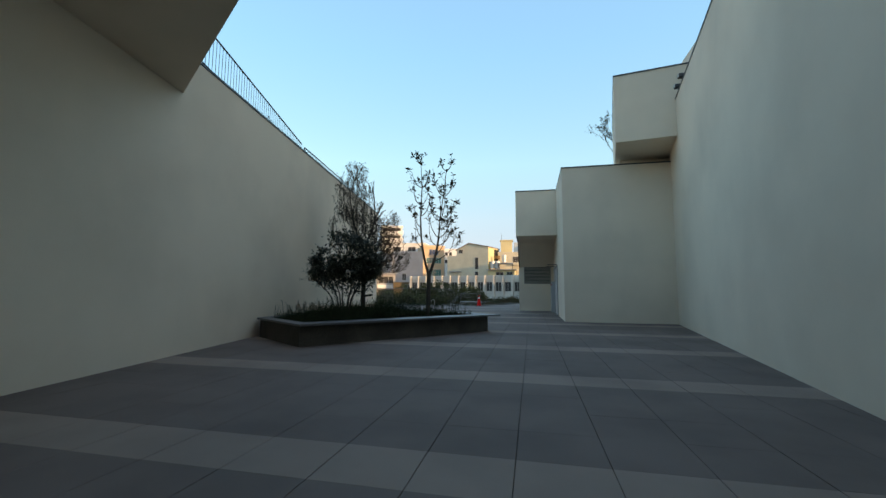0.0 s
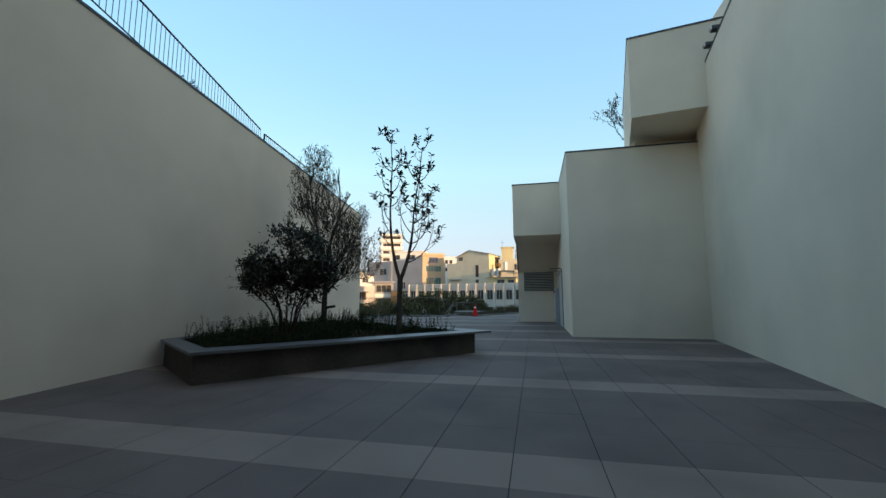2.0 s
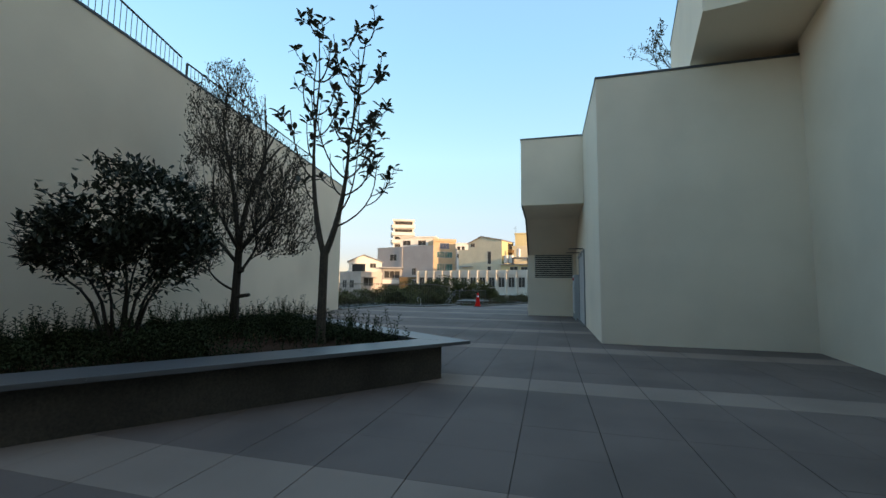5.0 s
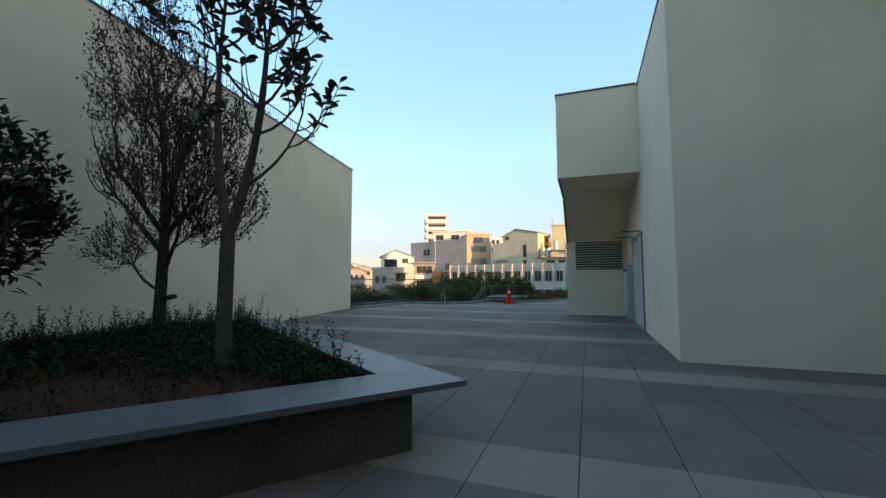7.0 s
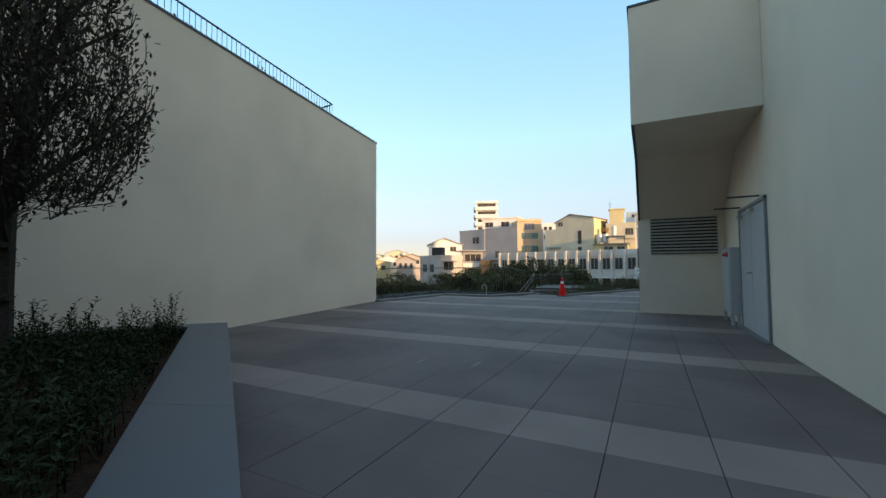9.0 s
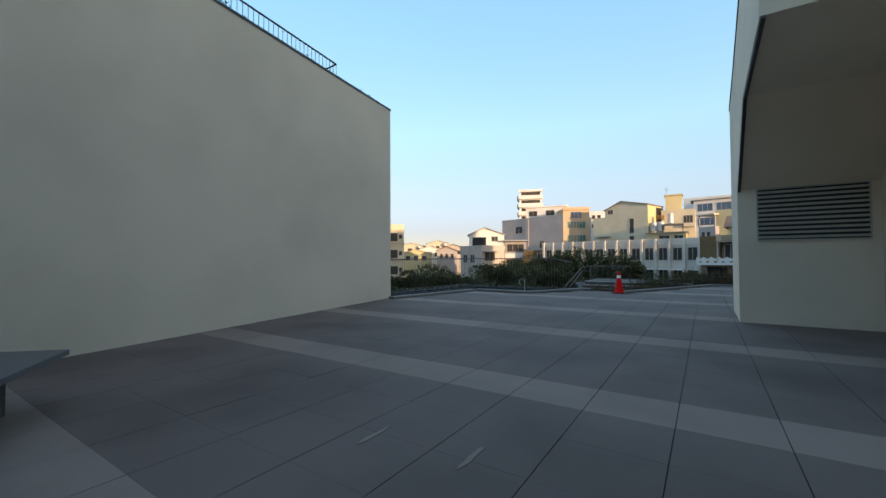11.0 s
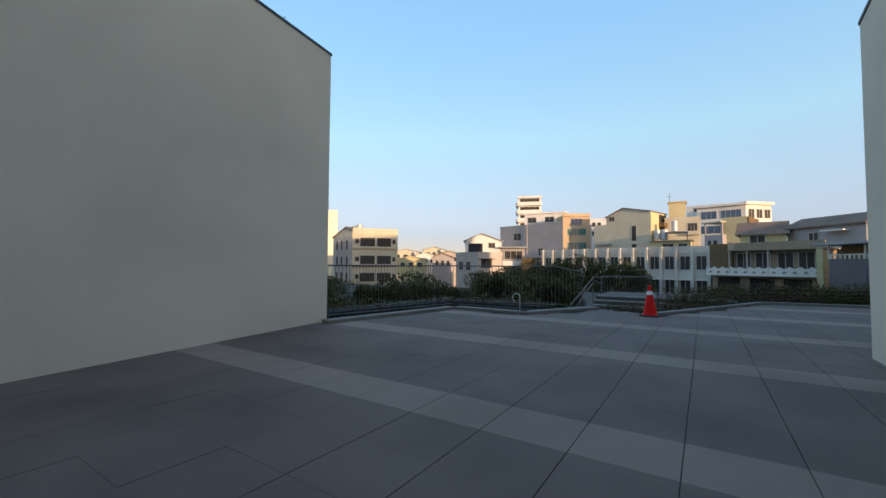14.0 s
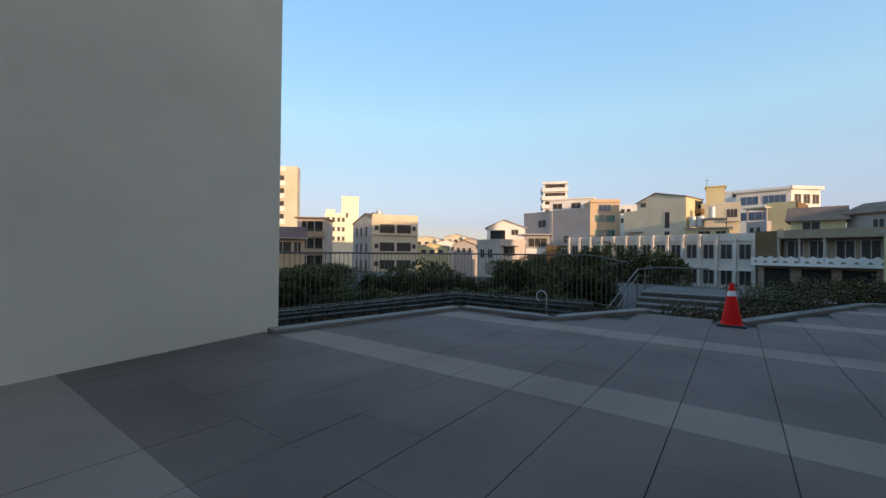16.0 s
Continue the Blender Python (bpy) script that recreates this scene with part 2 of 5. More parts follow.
def add_broad_leaf(bm, at, way, up, length, width):
    """A rounded leaf, widest past its middle and cupped along its rib."""
    way = way.normalized()
    side = way.cross(up)
    if side.length < 1e-4:
        side = way.orthogonal()
    side.normalize()
    nor = side.cross(way)
    last = bm.verts.new(at)
    left = right = last
    for f, w in ((0.3, 0.34), (0.62, 0.5), (0.88, 0.3), (1.0, 0.0)):
        mid = at + way * length * f - nor * length * 0.10 * f * f
        rib = bm.verts.new(mid)
        if w:
            lv, rv = bm.verts.new(mid + side * width * w + nor * width * 0.15), bm.verts.new(mid - side * width * w + nor * width * 0.15)
        else:
            lv = rv = rib
        for a, b in ((left, lv), (right, rv)):
            ring = []
            for v in (last, a, b, rib):
                if v not in ring:
                    ring.append(v)
            if len(ring) > 2:
                bm.faces.new(ring)
        last, left, right = rib, lv, rv


def shrunk(outline, d):
    """An outline moved inwards by d, for corners in counter-clockwise order; d may be one number a side."""
    n = len(outline)
    ds = d if isinstance(d, (list, tuple)) else [d] * n
    lines = []
    for i in range(n):
        a, b = Vector(outline[i]), Vector(outline[(i + 1) % n])
        w = (b - a).normalized()
        nor = Vector((-w.y, w.x))
        lines.append((a + nor * ds[i], w))
    out = []
    for i in range(n):
        (a, u), (b, w) = lines[i - 1], lines[i]
        det = u.x * w.y - u.y * w.x
        s = ((b - a).x * w.y - (b - a).y * w.x) / det
        out.append(tuple(a + u * s))
    return out


# ---- the large structure ----
def left_x(y):
    return -8.70 + (23.55 - y) * 0.185


def left_top(p):
    return 5.03 + 0.0195 * p[1]


def right_x(y):
    return 3.12 + (y - 6.02) * 0.167


bm = bmesh.new()
add_prism(bm, [(left_x(-6), -6), (left_x(23.55), 23.55), (left_x(23.55) - 0.4, 23.6), (left_x(-6) - 0.4, -6)], -0.05, left_top)
tagged(part("wall_left", bm, STUCCO), "tall cream stucco courtyard wall", "wall", kind="structure")
bm = bmesh.new()
add_prism(bm, [(left_x(-6) + 0.015, -6), (left_x(23.56) + 0.015, 23.57), (left_x(23.56) - 0.42, 23.62), (left_x(-6) - 0.42, -6)], left_top, lambda p: left_top(p) + 0.045)
tagged(part("trim_left", bm, CAP), "dark metal cap along the wall top", "wall cap", kind="structure")
bm = bmesh.new()
add_prism(bm, [(left_x(-6) - 0.4, -6), (left_x(23.55) - 0.4, 23.6), (-22, 23.6), (-22, -6)], 4.6, lambda p: left_top(p) - 0.12)
tagged(part("roof_garden", bm, SOIL), "planted roof terrace behind the wall", "roof", kind="structure")

bm = bmesh.new()
add_prism(bm, [(right_x(-6), -6), (right_x(-6) + 0.5, -6), (right_x(16.25) + 0.5, 16.25), (right_x(16.25), 16.25)], -0.05, 7.0)
tagged(part("wall_right", bm, STUCCO), "tall cream stucco wall beside the paved passage", "wall", kind="structure")
bm = bmesh.new()
add_prism(bm, [(right_x(-6) - 0.015, -6), (right_x(-6) + 0.52, -6), (right_x(14.7) + 0.52, 14.65), (right_x(14.72) - 0.015, 14.72)], 7.0, 7.045)
tagged(part("trim_right", bm, CAP), "dark metal cap along the wall top", "wall cap", kind="structure")

# unseen wall added behind the start of the walk, tall to block sky
bm = bmesh.new()
add_box(bm, (-12, -6.4, -0.05), (8.0, -6.0, 13.0))
tagged(part("wall_sky_blocker", bm, STUCCO), "unseen stucco wall added behind the passage to block sky", "wall", kind="structure")

# stair block beside the passage
block = thing("stair_block", (1.24, 16.25, 0), "cream stucco stair block with a dark roof edge", "building")
B0 = Vector((1.24, 16.25, 0))


def block_part(name, bm, mat, label=""):
    bmesh.ops.translate(bm, verts=bm.verts[:], vec=-B0)
    return part(name, bm, mat, block, label)


bm = bmesh.new()
add_prism(bm, [(1.24, 16.25), (6.2, 16.2), (6.2, 27), (1.24, 27)], -0.05, 5.47)
block_part("body", bm, STUCCO)
bm = bmesh.new()
add_prism(bm, [(1.225, 16.235), (6.2, 16.185), (6.2, 16.5), (1.5, 16.5), (1.5, 27), (1.225, 27)], 5.47, 5.515)
block_part("roof_edge", bm, CAP, "dark metal roof edge")
bm = bmesh.new()
SIDE = [(19.6, 3.50), (21.75, 3.42), (23.35, 2.30), (23.35, -0.05), (25.2, -0.05), (25.2, 4.28), (23.7, 4.55), (19.6, 5.50)]
add_profile(bm, SIDE, "x", -0.53, 1.236)
block_part("overhang", bm, STUCCO, "cream stucco stair flight box with a sloping underside")
bm = bmesh.new()
for (a, b) in (((19.59, 5.50), (23.7, 4.55)), ((23.7, 4.55), (25.21, 4.28))):
    add_profile(bm, [a, b, (b[0], b[1] + 0.045), (a[0], a[1] + 0.045)], "x", -0.545, 1.22)
block_part("overhang_edge", bm, CAP, "dark metal edge strip")
bm = bmesh.new()
for (a, b) in (((19.6, 3.50), (21.75, 3.42)), ((21.75, 3.42), (23.35, 2.30))):
    add_profile(bm, [a, b, (b[0], b[1] - 0.03), (a[0], a[1] - 0.03)], "x", -0.52, -0.48)
block_part("drip_edge", bm, CAP, "dark drip edge under the soffit")

# box room on the roof
upper = thing("upper_box", (2.86, 15.06, 5.47), "cantilevered cream stucco box room above the stair block", "building")
U0 = Vector((2.86, 15.06, 5.47))


def upper_part(name, bm, mat, label=""):
    bmesh.ops.translate(bm, verts=bm.verts[:], vec=-U0)
    return part(name, bm, mat, upper, label)


bm = bmesh.new()
add_prism(bm, [(2.86, 15.06), (6.4, 14.44), (6.9, 20), (3.75, 20)], lambda p: 5.87 if p[1] < 16 else 5.56, 8.11)
upper_part("body", bm, STUCCO)
bm = bmesh.new()
add_prism(bm, [(2.845, 15.045), (6.42, 14.42), (6.9, 20), (3.735, 20)], 8.11, 8.155)
upper_part("roof_edge", bm, CAP, "dark metal roof edge")
bm = bmesh.new()
add_prism(bm, [(3.3, 16.7), (6.3, 16.7), (6.3, 19.8), (3.85, 19.8)], 5.46, 5.9)
upper_part("plinth", bm, STUCCO, "recessed stucco plinth")

# bridge box that hangs over the start of the passage
bridge = thing("bridge_box", (-5.65, 7.0, 4.42), "overhanging cream stucco box above the passage", "building")
bm = bmesh.new()
add_prism(bm, [(left_x(7.0) + 0.003, 7.0), (left_x(-5.9) + 0.003, -5.9), (-2.3, -5.9), (-2.1, 4.58)], 4.42, 7.4)
bmesh.ops.translate(bm, verts=bm.verts[:], vec=(5.65, -7.0, -4.42))
part("body", bm, STUCCO, bridge)

# unseen block added beyond the wall to keep the low sun off the courtyard
bm = bmesh.new()
add_prism(bm, [(8.0, -14), (26, -14), (26, 47), (11.5, 47), (8.0, 30)], -6, 13.0)
tagged(part("wall_sun_blocker", bm, STUCCO), "unseen block added beyond the courtyard wall to stop the sun", "building", kind="structure")

# floor slab of the terrace, under the pavers
TERRACE = [(-10.5, -7), (12, -7), (12, 35.2), (2.1, 34.0), (-0.75, 33.6), (-3.14, 28.45), (-3.65, 28.75), (-4.5, 29.1), (-5.75, 26.85), (-7.78, 27.0), (-8.75, 23.4), (-10.5, 23.4)]
bm = bmesh.new()
add_prism(bm, TERRACE, -0.45, -0.014)
tagged(part("floor", bm, GROUT), "paved terrace floor with dark joints", "floor", kind="structure")

bm = bmesh.new()
bmesh.ops.create_grid(bm, x_segments=40, y_segments=40, size=1500, matrix=Matrix.Translation((0, 0, -8.0)))
tagged(part("ground", bm, GROUND), "dark street level ground below the terrace", "ground", kind="structure")


# ---- planter ----
PLANTER = [(-6.10, 9.80), (-4.17, 8.47), (-0.724, 12.65), (-5.21, 15.68), (-6.30, 14.65)]
outer = PLANTER
inner = shrunk(outer, [0.27, 0.48, 0.42, 0.27, 0.24])
planter = thing("planter", (-4.0, 12.0, 0), "low angular concrete planter with a grey stone coping", "planter")
P0 = Vector((-4.0, 12.0, 0))


def planter_part(name, bm, mat, label=""):
    bmesh.ops.translate(bm, verts=bm.verts[:], vec=-P0)
    return part(name, bm, mat, planter, label)


def ring_pieces(a, b, i, cuts):
    """The quads of side i of a ring between two outlines, cut across into pieces with fine joints."""
    n = len(a)
    a0, a1, b0, b1 = (Vector(p) for p in (a[i], a[(i + 1) % n], b[i], b[(i + 1) % n]))
    for k in range(cuts):
        s, e = k / cuts, (k + 1) / cuts
        g = 0.0003 / (a1 - a0).length
        s, e = s + (g if k else 0), e - (g if k < cuts - 1 else 0)
        yield [tuple(a0.lerp(a1, s)), tuple(a0.lerp(a1, e)), tuple(b0.lerp(b1, e)), tuple(b0.lerp(b1, s))]


for side, cuts in ((0, 1), (1, 3), (2, 3), (3, 1), (4, 2)):
    for quad in ring_pieces(outer, inner, side, cuts):
        bm = bmesh.new()
        add_prism(bm, quad, 0.400, 0.44)
        bmesh.ops.bevel(bm, geom=bm.edges[:], offset=0.0015, segments=1, affect="EDGES")
        planter_part("coping_stone", bm, COPING)
wall_out = shrunk(outer, [0.06, 0.13, 0.34, 0.14, 0.08])
wall_in = shrunk(outer, [0.24, 0.42, 0.40, 0.25, 0.22])
for side in range(5):
    for quad in ring_pieces(wall_out, wall_in, side, 1):
        bm = bmesh.new()
        add_prism(bm, quad, -0.01, 0.400)
        planter_part("wall", bm, CONCRETE, "stained brown board-marked concrete")
# soil, slightly mounded towards the trees
bm = bmesh.new()
bed = shrunk(outer, [0.25, 0.44, 0.405, 0.26, 0.23])
centre = Vector((-4.6, 12.6))
rings = []
for k in range(7):
    f = 1 - k / 7
    row = []
    for i in range(len(bed)):
        for s in (0.0, 0.25, 0.5, 0.75):
            p = Vector(bed[i]).lerp(Vector(bed[(i + 1) % len(bed)]), s)
            p = centre + (p - centre) * f
            z = 0.30 + 0.10 * (1 - f) ** 0.6 + 0.03 * noise.noise((p.x * 2, p.y * 2, 0))
            row.append(bm.verts.new((p.x, p.y, z)))
    rings.append(row)
for a, b in zip(rings, rings[1:]):
    for k in range(len(a)):
        bm.faces.new((a[k], a[(k + 1) % len(a)], b[(k + 1) % len(a)], b[k]))
bm.faces.new(rings[-1])
planter_part("soil", bm, SOIL, "dark red-brown planting soil")


def inside(p, outline):
    hit = False
    n = len(outline)
    for i in range(n):
        (x1, y1), (x2, y2) = outline[i][:2], outline[(i + 1) % n][:2]
        if (y1 > p[1]) != (y2 > p[1]) and p[0] < (x2 - x1) * (p[1] - y1) / (y2 - y1) + x1:
            hit = not hit
    return hit


def sprig(bm, at, height, rnd, leaf, wide, lean=0.35, gap=0.035):
    """A thin stem with small leaves up to its tip."""
    tip = Vector(at) + Vector((rnd.uniform(-lean, lean) * height, rnd.uniform(-lean, lean) * height, height))
    add_tube(bm, at, tip, 0.004, 0.0015, 3, False)
    n = max(4, int(height / gap))
    for k in range(n):
        f = 0.15 + 0.85 * (k + 1) / n
        p = Vector(at).lerp(tip, f)
        a = k * 2.4 + rnd.uniform(-0.5, 0.5)
        add_leaf(bm, p, Vector((math.cos(a), math.sin(a), rnd.uniform(0.1, 0.9))), Vector((0, 0, 1)), leaf * rnd.uniform(0.7, 1.3), wide * rnd.uniform(0.7, 1.2))


rnd = random.Random(5)
bm = bmesh.new()
cover = shrunk(outer, [0.33, 0.56, 0.50, 0.36, 0.30])
count = 0
while count < 4200:
    p = (rnd.uniform(-7.4, -0.8), rnd.uniform(8.4, 16))
    if not inside(p, cover):
        continue
    # a bare patch of soil lies in the open corner between the trees and the front coping
    bare = math.hypot((p[0] + 2.55) / 1.15, (p[1] - 11.75) / 0.55)
    if bare < 1 and rnd.random() < 0.90:
        continue
    if noise.noise((p[0] * 1.3, p[1] * 1.3, 4.0)) < -0.25 and rnd.random() < 0.6:
        continue
    count += 1
    clump = noise.noise((p[0] * 2.1, p[1] * 2.1, 9.0))
    h = rnd.uniform(0.06, 0.20) + max(0.0, clump) * 0.30 + (rnd.uniform(0.1, 0.3) if rnd.random() < 0.12 else 0)
    sprig(bm, (p[0], p[1], 0.33), h, rnd, 0.046, 0.022, lean=0.40, gap=0.022)
tagged(part("groundcover", bm, LEAF_COVER), "low dark green groundcover plants in the planter", "plants", kind="stuff")
bm = bmesh.new()
for _ in range(60):
    p = (rnd.uniform(-6, -1.2), rnd.uniform(9, 15))
    if inside(p, cover):
        add_leaf(bm, Vector((p[0], p[1], 0.42)), Vector((rnd.uniform(-1, 1), rnd.uniform(-1, 1), 0.1)), Vector((0, 0, 1)), 0.06, 0.03)
tagged(part("fallen_leaf", bm, LEAF_DRY), "dry fallen leaves on the soil", "leaves", kind="stuff")


# ---- trees ----
def grow(bm, at, way, length, radius, depth, rnd, tips, spread, up, splits, shrink=0.72, bend=0.16, steps=4, sides=6, least=0.003):
    """A bending limb that forks into thinner ones; the ends are gathered in tips."""
    p, d = Vector(at), Vector(way).normalized()
    r = radius
    for k in range(steps):
        q = p + d * length / steps
        r2 = radius * (1 - 0.35 * (k + 1) / steps)
        add_tube(bm, p, q, r, r2, max(3, sides), False)
        if depth <= 2:
            tips.append((q.copy(), d.copy()))
        p, r = q, r2
        d = (d + Vector((rnd.uniform(-bend, bend), rnd.uniform(-bend, bend), rnd.uniform(-bend, bend) + up * 0.3))).normalized()
        if depth > 1 and k >= 1 and k < steps - 1 and rnd.random() < 0.55:
            side = (d + Vector((rnd.uniform(-1, 1), rnd.uniform(-1, 1), rnd.uniform(-0.2, 0.5))).normalized() * spread).normalized()
            grow(bm, p, side, length * shrink * rnd.uniform(0.6, 0.9), max(least, r * 0.55), depth - 1, rnd, tips, spread, up, splits, shrink, bend, steps, sides - 1, least)
    if depth > 0:
        for k in range(splits):
            a = 2 * math.pi * k / splits + rnd.uniform(-0.7, 0.7)
            out = d.orthogonal().normalized()
            out = Matrix.Rotation(a, 3, d) @ out
            w = (d + out * spread * rnd.uniform(0.6, 1.2) + Vector((0, 0, up))).normalized()
            grow(bm, p, w, length * shrink * rnd.uniform(0.8, 1.15), max(least, r * 0.75), depth - 1, rnd, tips, spread, up, splits, shrink, bend, steps, sides - 1, least)


def crown_leaves(tips, rnd, each, leaf, wide, chance=1.0, cluster=0.06, droop=0.0):
    bm = bmesh.new()
    for p, d in tips:
        if rnd.random() > chance:
            continue
        for _ in range(each):
            w = (d * 0.5 + Vector((rnd.uniform(-1, 1), rnd.uniform(-1, 1), rnd.uniform(-0.5, 1) - droop))).normalized()
            at = p + Vector((rnd.uniform(-1, 1), rnd.uniform(-1, 1), rnd.uniform(-1, 1))) * cluster
            add_leaf(bm, at, w, Vector((rnd.uniform(-0.4, 0.4), rnd.uniform(-0.4, 0.4), 1)), leaf * rnd.uniform(0.7, 1.25), wide * rnd.uniform(0.8, 1.2))
    return bm


# slim tree with few large leaves
rnd = random.Random(21)
magnolia = thing("magnolia_tree", (-2.69, 12.41, 0.34), "slim young tree with sparse large dark leaves", "tree")
bm = bmesh.new()
for z0, z1, r0, r1 in ((-0.05, 0.10, 0.085, 0.066), (0.10, 0.6, 0.066, 0.058), (0.6, 1.18, 0.058, 0.056)):
    add_tube(bm, (0.01 * z0, 0, z0), (0.01 * z1, 0, z1), r0, r1, 10, False)
FORK = Vector((0.012, 0.0, 1.16))
tips = []


def bezier(a, b, c, n):
    return [a * (1 - f) ** 2 + b * 2 * f * (1 - f) + c * f * f for f in [k / n for k in range(n + 1)]]


def stem(points, r0, r1, sides=7):
    for k, (a, b) in enumerate(zip(points, points[1:])):
        f0, f1 = k / (len(points) - 1), (k + 1) / (len(points) - 1)
        add_tube(bm, a, b, r0 + (r1 - r0) * f0, r0 + (r1 - r0) * f1, sides, False)


def upcurve(p, a, reach, r, rnd, rise=1.5):
    """A thin branch that leaves its stem sideways and bends upright."""
    way = Vector((math.cos(a), math.sin(a), 0))
    end = p + way * reach * 0.85 + Vector((rnd.uniform(-0.1, 0.1), rnd.uniform(-0.1, 0.1), reach * rise * rnd.uniform(0.8, 1.2)))
    pts = bezier(p, p + way * reach * 0.8 + Vector((0, 0, reach * 0.25)), end, 6)
    stem(pts, r, r * 0.4, 5)
    tips.append((pts[-1], (pts[-1] - pts[-2]).normalized()))
    if rnd.random() < 0.3:
        tips.append((pts[4], (pts[4] - pts[3]).normalized()))
    return pts


left_stem = bezier(FORK, Vector((-0.30, 0.05, 2.0)), Vector((-0.27, 0.12, 3.2)), 7) + [Vector((-0.25, 0.14, 3.7)), Vector((-0.29, 0.15, 4.40))]
right_stem = bezier(FORK, Vector((0.30, 0.02, 1.8)), Vector((0.30, 0.05, 2.7)), 7) + [Vector((0.40, 0.08, 3.4)), Vector((0.48, 0.10, 4.15))]
stem(left_stem, 0.042, 0.008)
stem(right_stem, 0.048, 0.008)
tips += [(left_stem[-1], Vector((0, 0, 1))), (right_stem[-1], Vector((0, 0, 1)))]
for pts, spots in ((left_stem, ((3, 3.0, 0.34), (4, 4.4, 0.45), (5, 2.6, 0.40), (6, 0.4, 0.30), (6, 5.2, 0.34), (7, 3.4, 0.34), (7, 1.2, 0.30), (7, 4.9, 0.36), (8, 5.9, 0.30), (8, 2.9, 0.32), (8, 0.9, 0.34), (9, 4.0, 0.22), (9, 1.6, 0.20))),
                   ((right_stem), ((2, 0.05, 0.74), (3, 5.6, 0.50), (4, 0.7, 0.46), (4, 2.6, 0.40), (5, 0.0, 0.46), (5, 4.2, 0.45), (6, 1.5, 0.45), (6, 0.2, 0.36), (7, 5.5, 0.42), (7, 3.3, 0.34), (7, 1.7, 0.40), (7, 0.3, 0.40), (8, 0.5, 0.36), (8, 2.2, 0.34), (8, 3.8, 0.36), (8, 5.3, 0.34), (9, 0.1, 0.24), (9, 2.9, 0.22)))):
    for i, a, reach in spots:
        a += rnd.uniform(-0.2, 0.2)
        limb = upcurve(pts[i], a, reach, 0.014, rnd, 0.95 if reach > 0.7 else 1.7)
        for k in range(4 if reach > 0.4 else 2):
            b = a + rnd.choice((-1, 1)) * rnd.uniform(0.5, 1.4)
            twig = upcurve(limb[rnd.randint(2, 5)], b, reach * rnd.uniform(0.25, 0.48), 0.007, rnd, 1.4)
            if rnd.random() < 0.5:
                upcurve(twig[3], b + rnd.uniform(-1.5, 1.5), reach * 0.18, 0.005, rnd, 1.2)
part("trunk", bm, BARK, magnolia)
bm = bmesh.new()
for p, d in tips:
    if rnd.random() < 0.24:
        continue
    n = rnd.randint(2, 5)
    for k in range(n):
        a = 2 * math.pi * k / n + rnd.uniform(-0.5, 0.5)
        out = Matrix.Rotation(a, 3, d) @ d.orthogonal().normalized()
        add_broad_leaf(bm, p - d * rnd.uniform(0, 0.07), d * rnd.uniform(0.2, 0.9) + out * 0.9, Vector((0, 0, 1)), rnd.uniform(0.09, 0.16), rnd.uniform(0.05, 0.075))
part("crown", bm, LEAF_BIG, magnolia, "sparse tufts of large dark leaves")

# taller tree with fine twigs and small leaves
rnd = random.Random(8)
twiggy = thing("twiggy_tree", (-5.16, 13.62, 0.36), "tall twiggy tree with fine brownish leaves", "tree")
bm = bmesh.new()
add_tube(bm, (0, 0, -0.05), (0, 0, 0.55), 0.085, 0.07, 9)
add_tube(bm, (0, 0, 0.55), (0.02, 0, 1.35), 0.07, 0.062, 9, False)
add_tube(bm, (0, 0, 0.52), (0.33, -0.05, 0.56), 0.038, 0.032, 7)
add_tube(bm, (0.01, 0, 0.95), (0.17, -0.05, 0.99), 0.042, 0.036, 7)
tips = []
tops = [(0.02, 0, 1.35)]
BOUGHS = [((0.02, 0, 1.35), (-0.26, 0.1, 1.0), 1.75, 0.045, 4), ((0.02, 0, 1.35), (0.0, 0.1, 1.0), 1.6, 0.05, 4), ((0.02, 0, 1.30), (0.66, 0.1, 0.85), 0.62, 0.036, 4),
          ((0.01, 0, 0.95), (1.0, -0.25, 0.50), 0.75, 0.03, 4), ((0.01, 0, 1.1), (-0.70, -0.2, 0.85), 1.05, 0.034, 4), ((0, 0, 0.62), (-0.95, 0.0, 0.36), 0.75, 0.022, 3),
          ((0.02, 0, 1.35), (0.1, 0.75, 0.9), 0.85, 0.034, 3), ((0.02, 0, 1.35), (-0.1, -0.7, 0.95), 0.85, 0.034, 3)]
for at, way, length, radius, depth in BOUGHS:
    grow(bm, at, way, length, radius, depth, rnd, tips, 0.44, 0.10, 3, 0.58, 0.15, 4, 6, 0.0035)
# fine twigs that fill the crown, each from the nearest twig below it
LOBES = [((-0.38, 0.0, 3.45), (0.72, 0.72, 1.55)), ((0.45, 0.0, 2.35), (0.90, 0.80, 1.22)), ((0.95, 0.0, 1.75), (0.62, 0.5, 0.60)), ((-0.75, 0.1, 2.6), (0.55, 0.55, 0.95)), ((-0.98, 0.0, 1.20), (0.62, 0.45, 0.48))]


def in_crown(p, grown=1.0):
    return any(sum(((p[k] - c[k]) / r[k]) ** 2 for k in range(3)) < grown for c, r in LOBES)


# shoots that stand out of the crown are cut back
bmesh.ops.delete(bm, geom=[v for v in bm.verts if v.co.z > 1.7 and not in_crown(v.co, 1.12)], context="VERTS")
part("trunk", bm, BARK_DARK, twiggy)

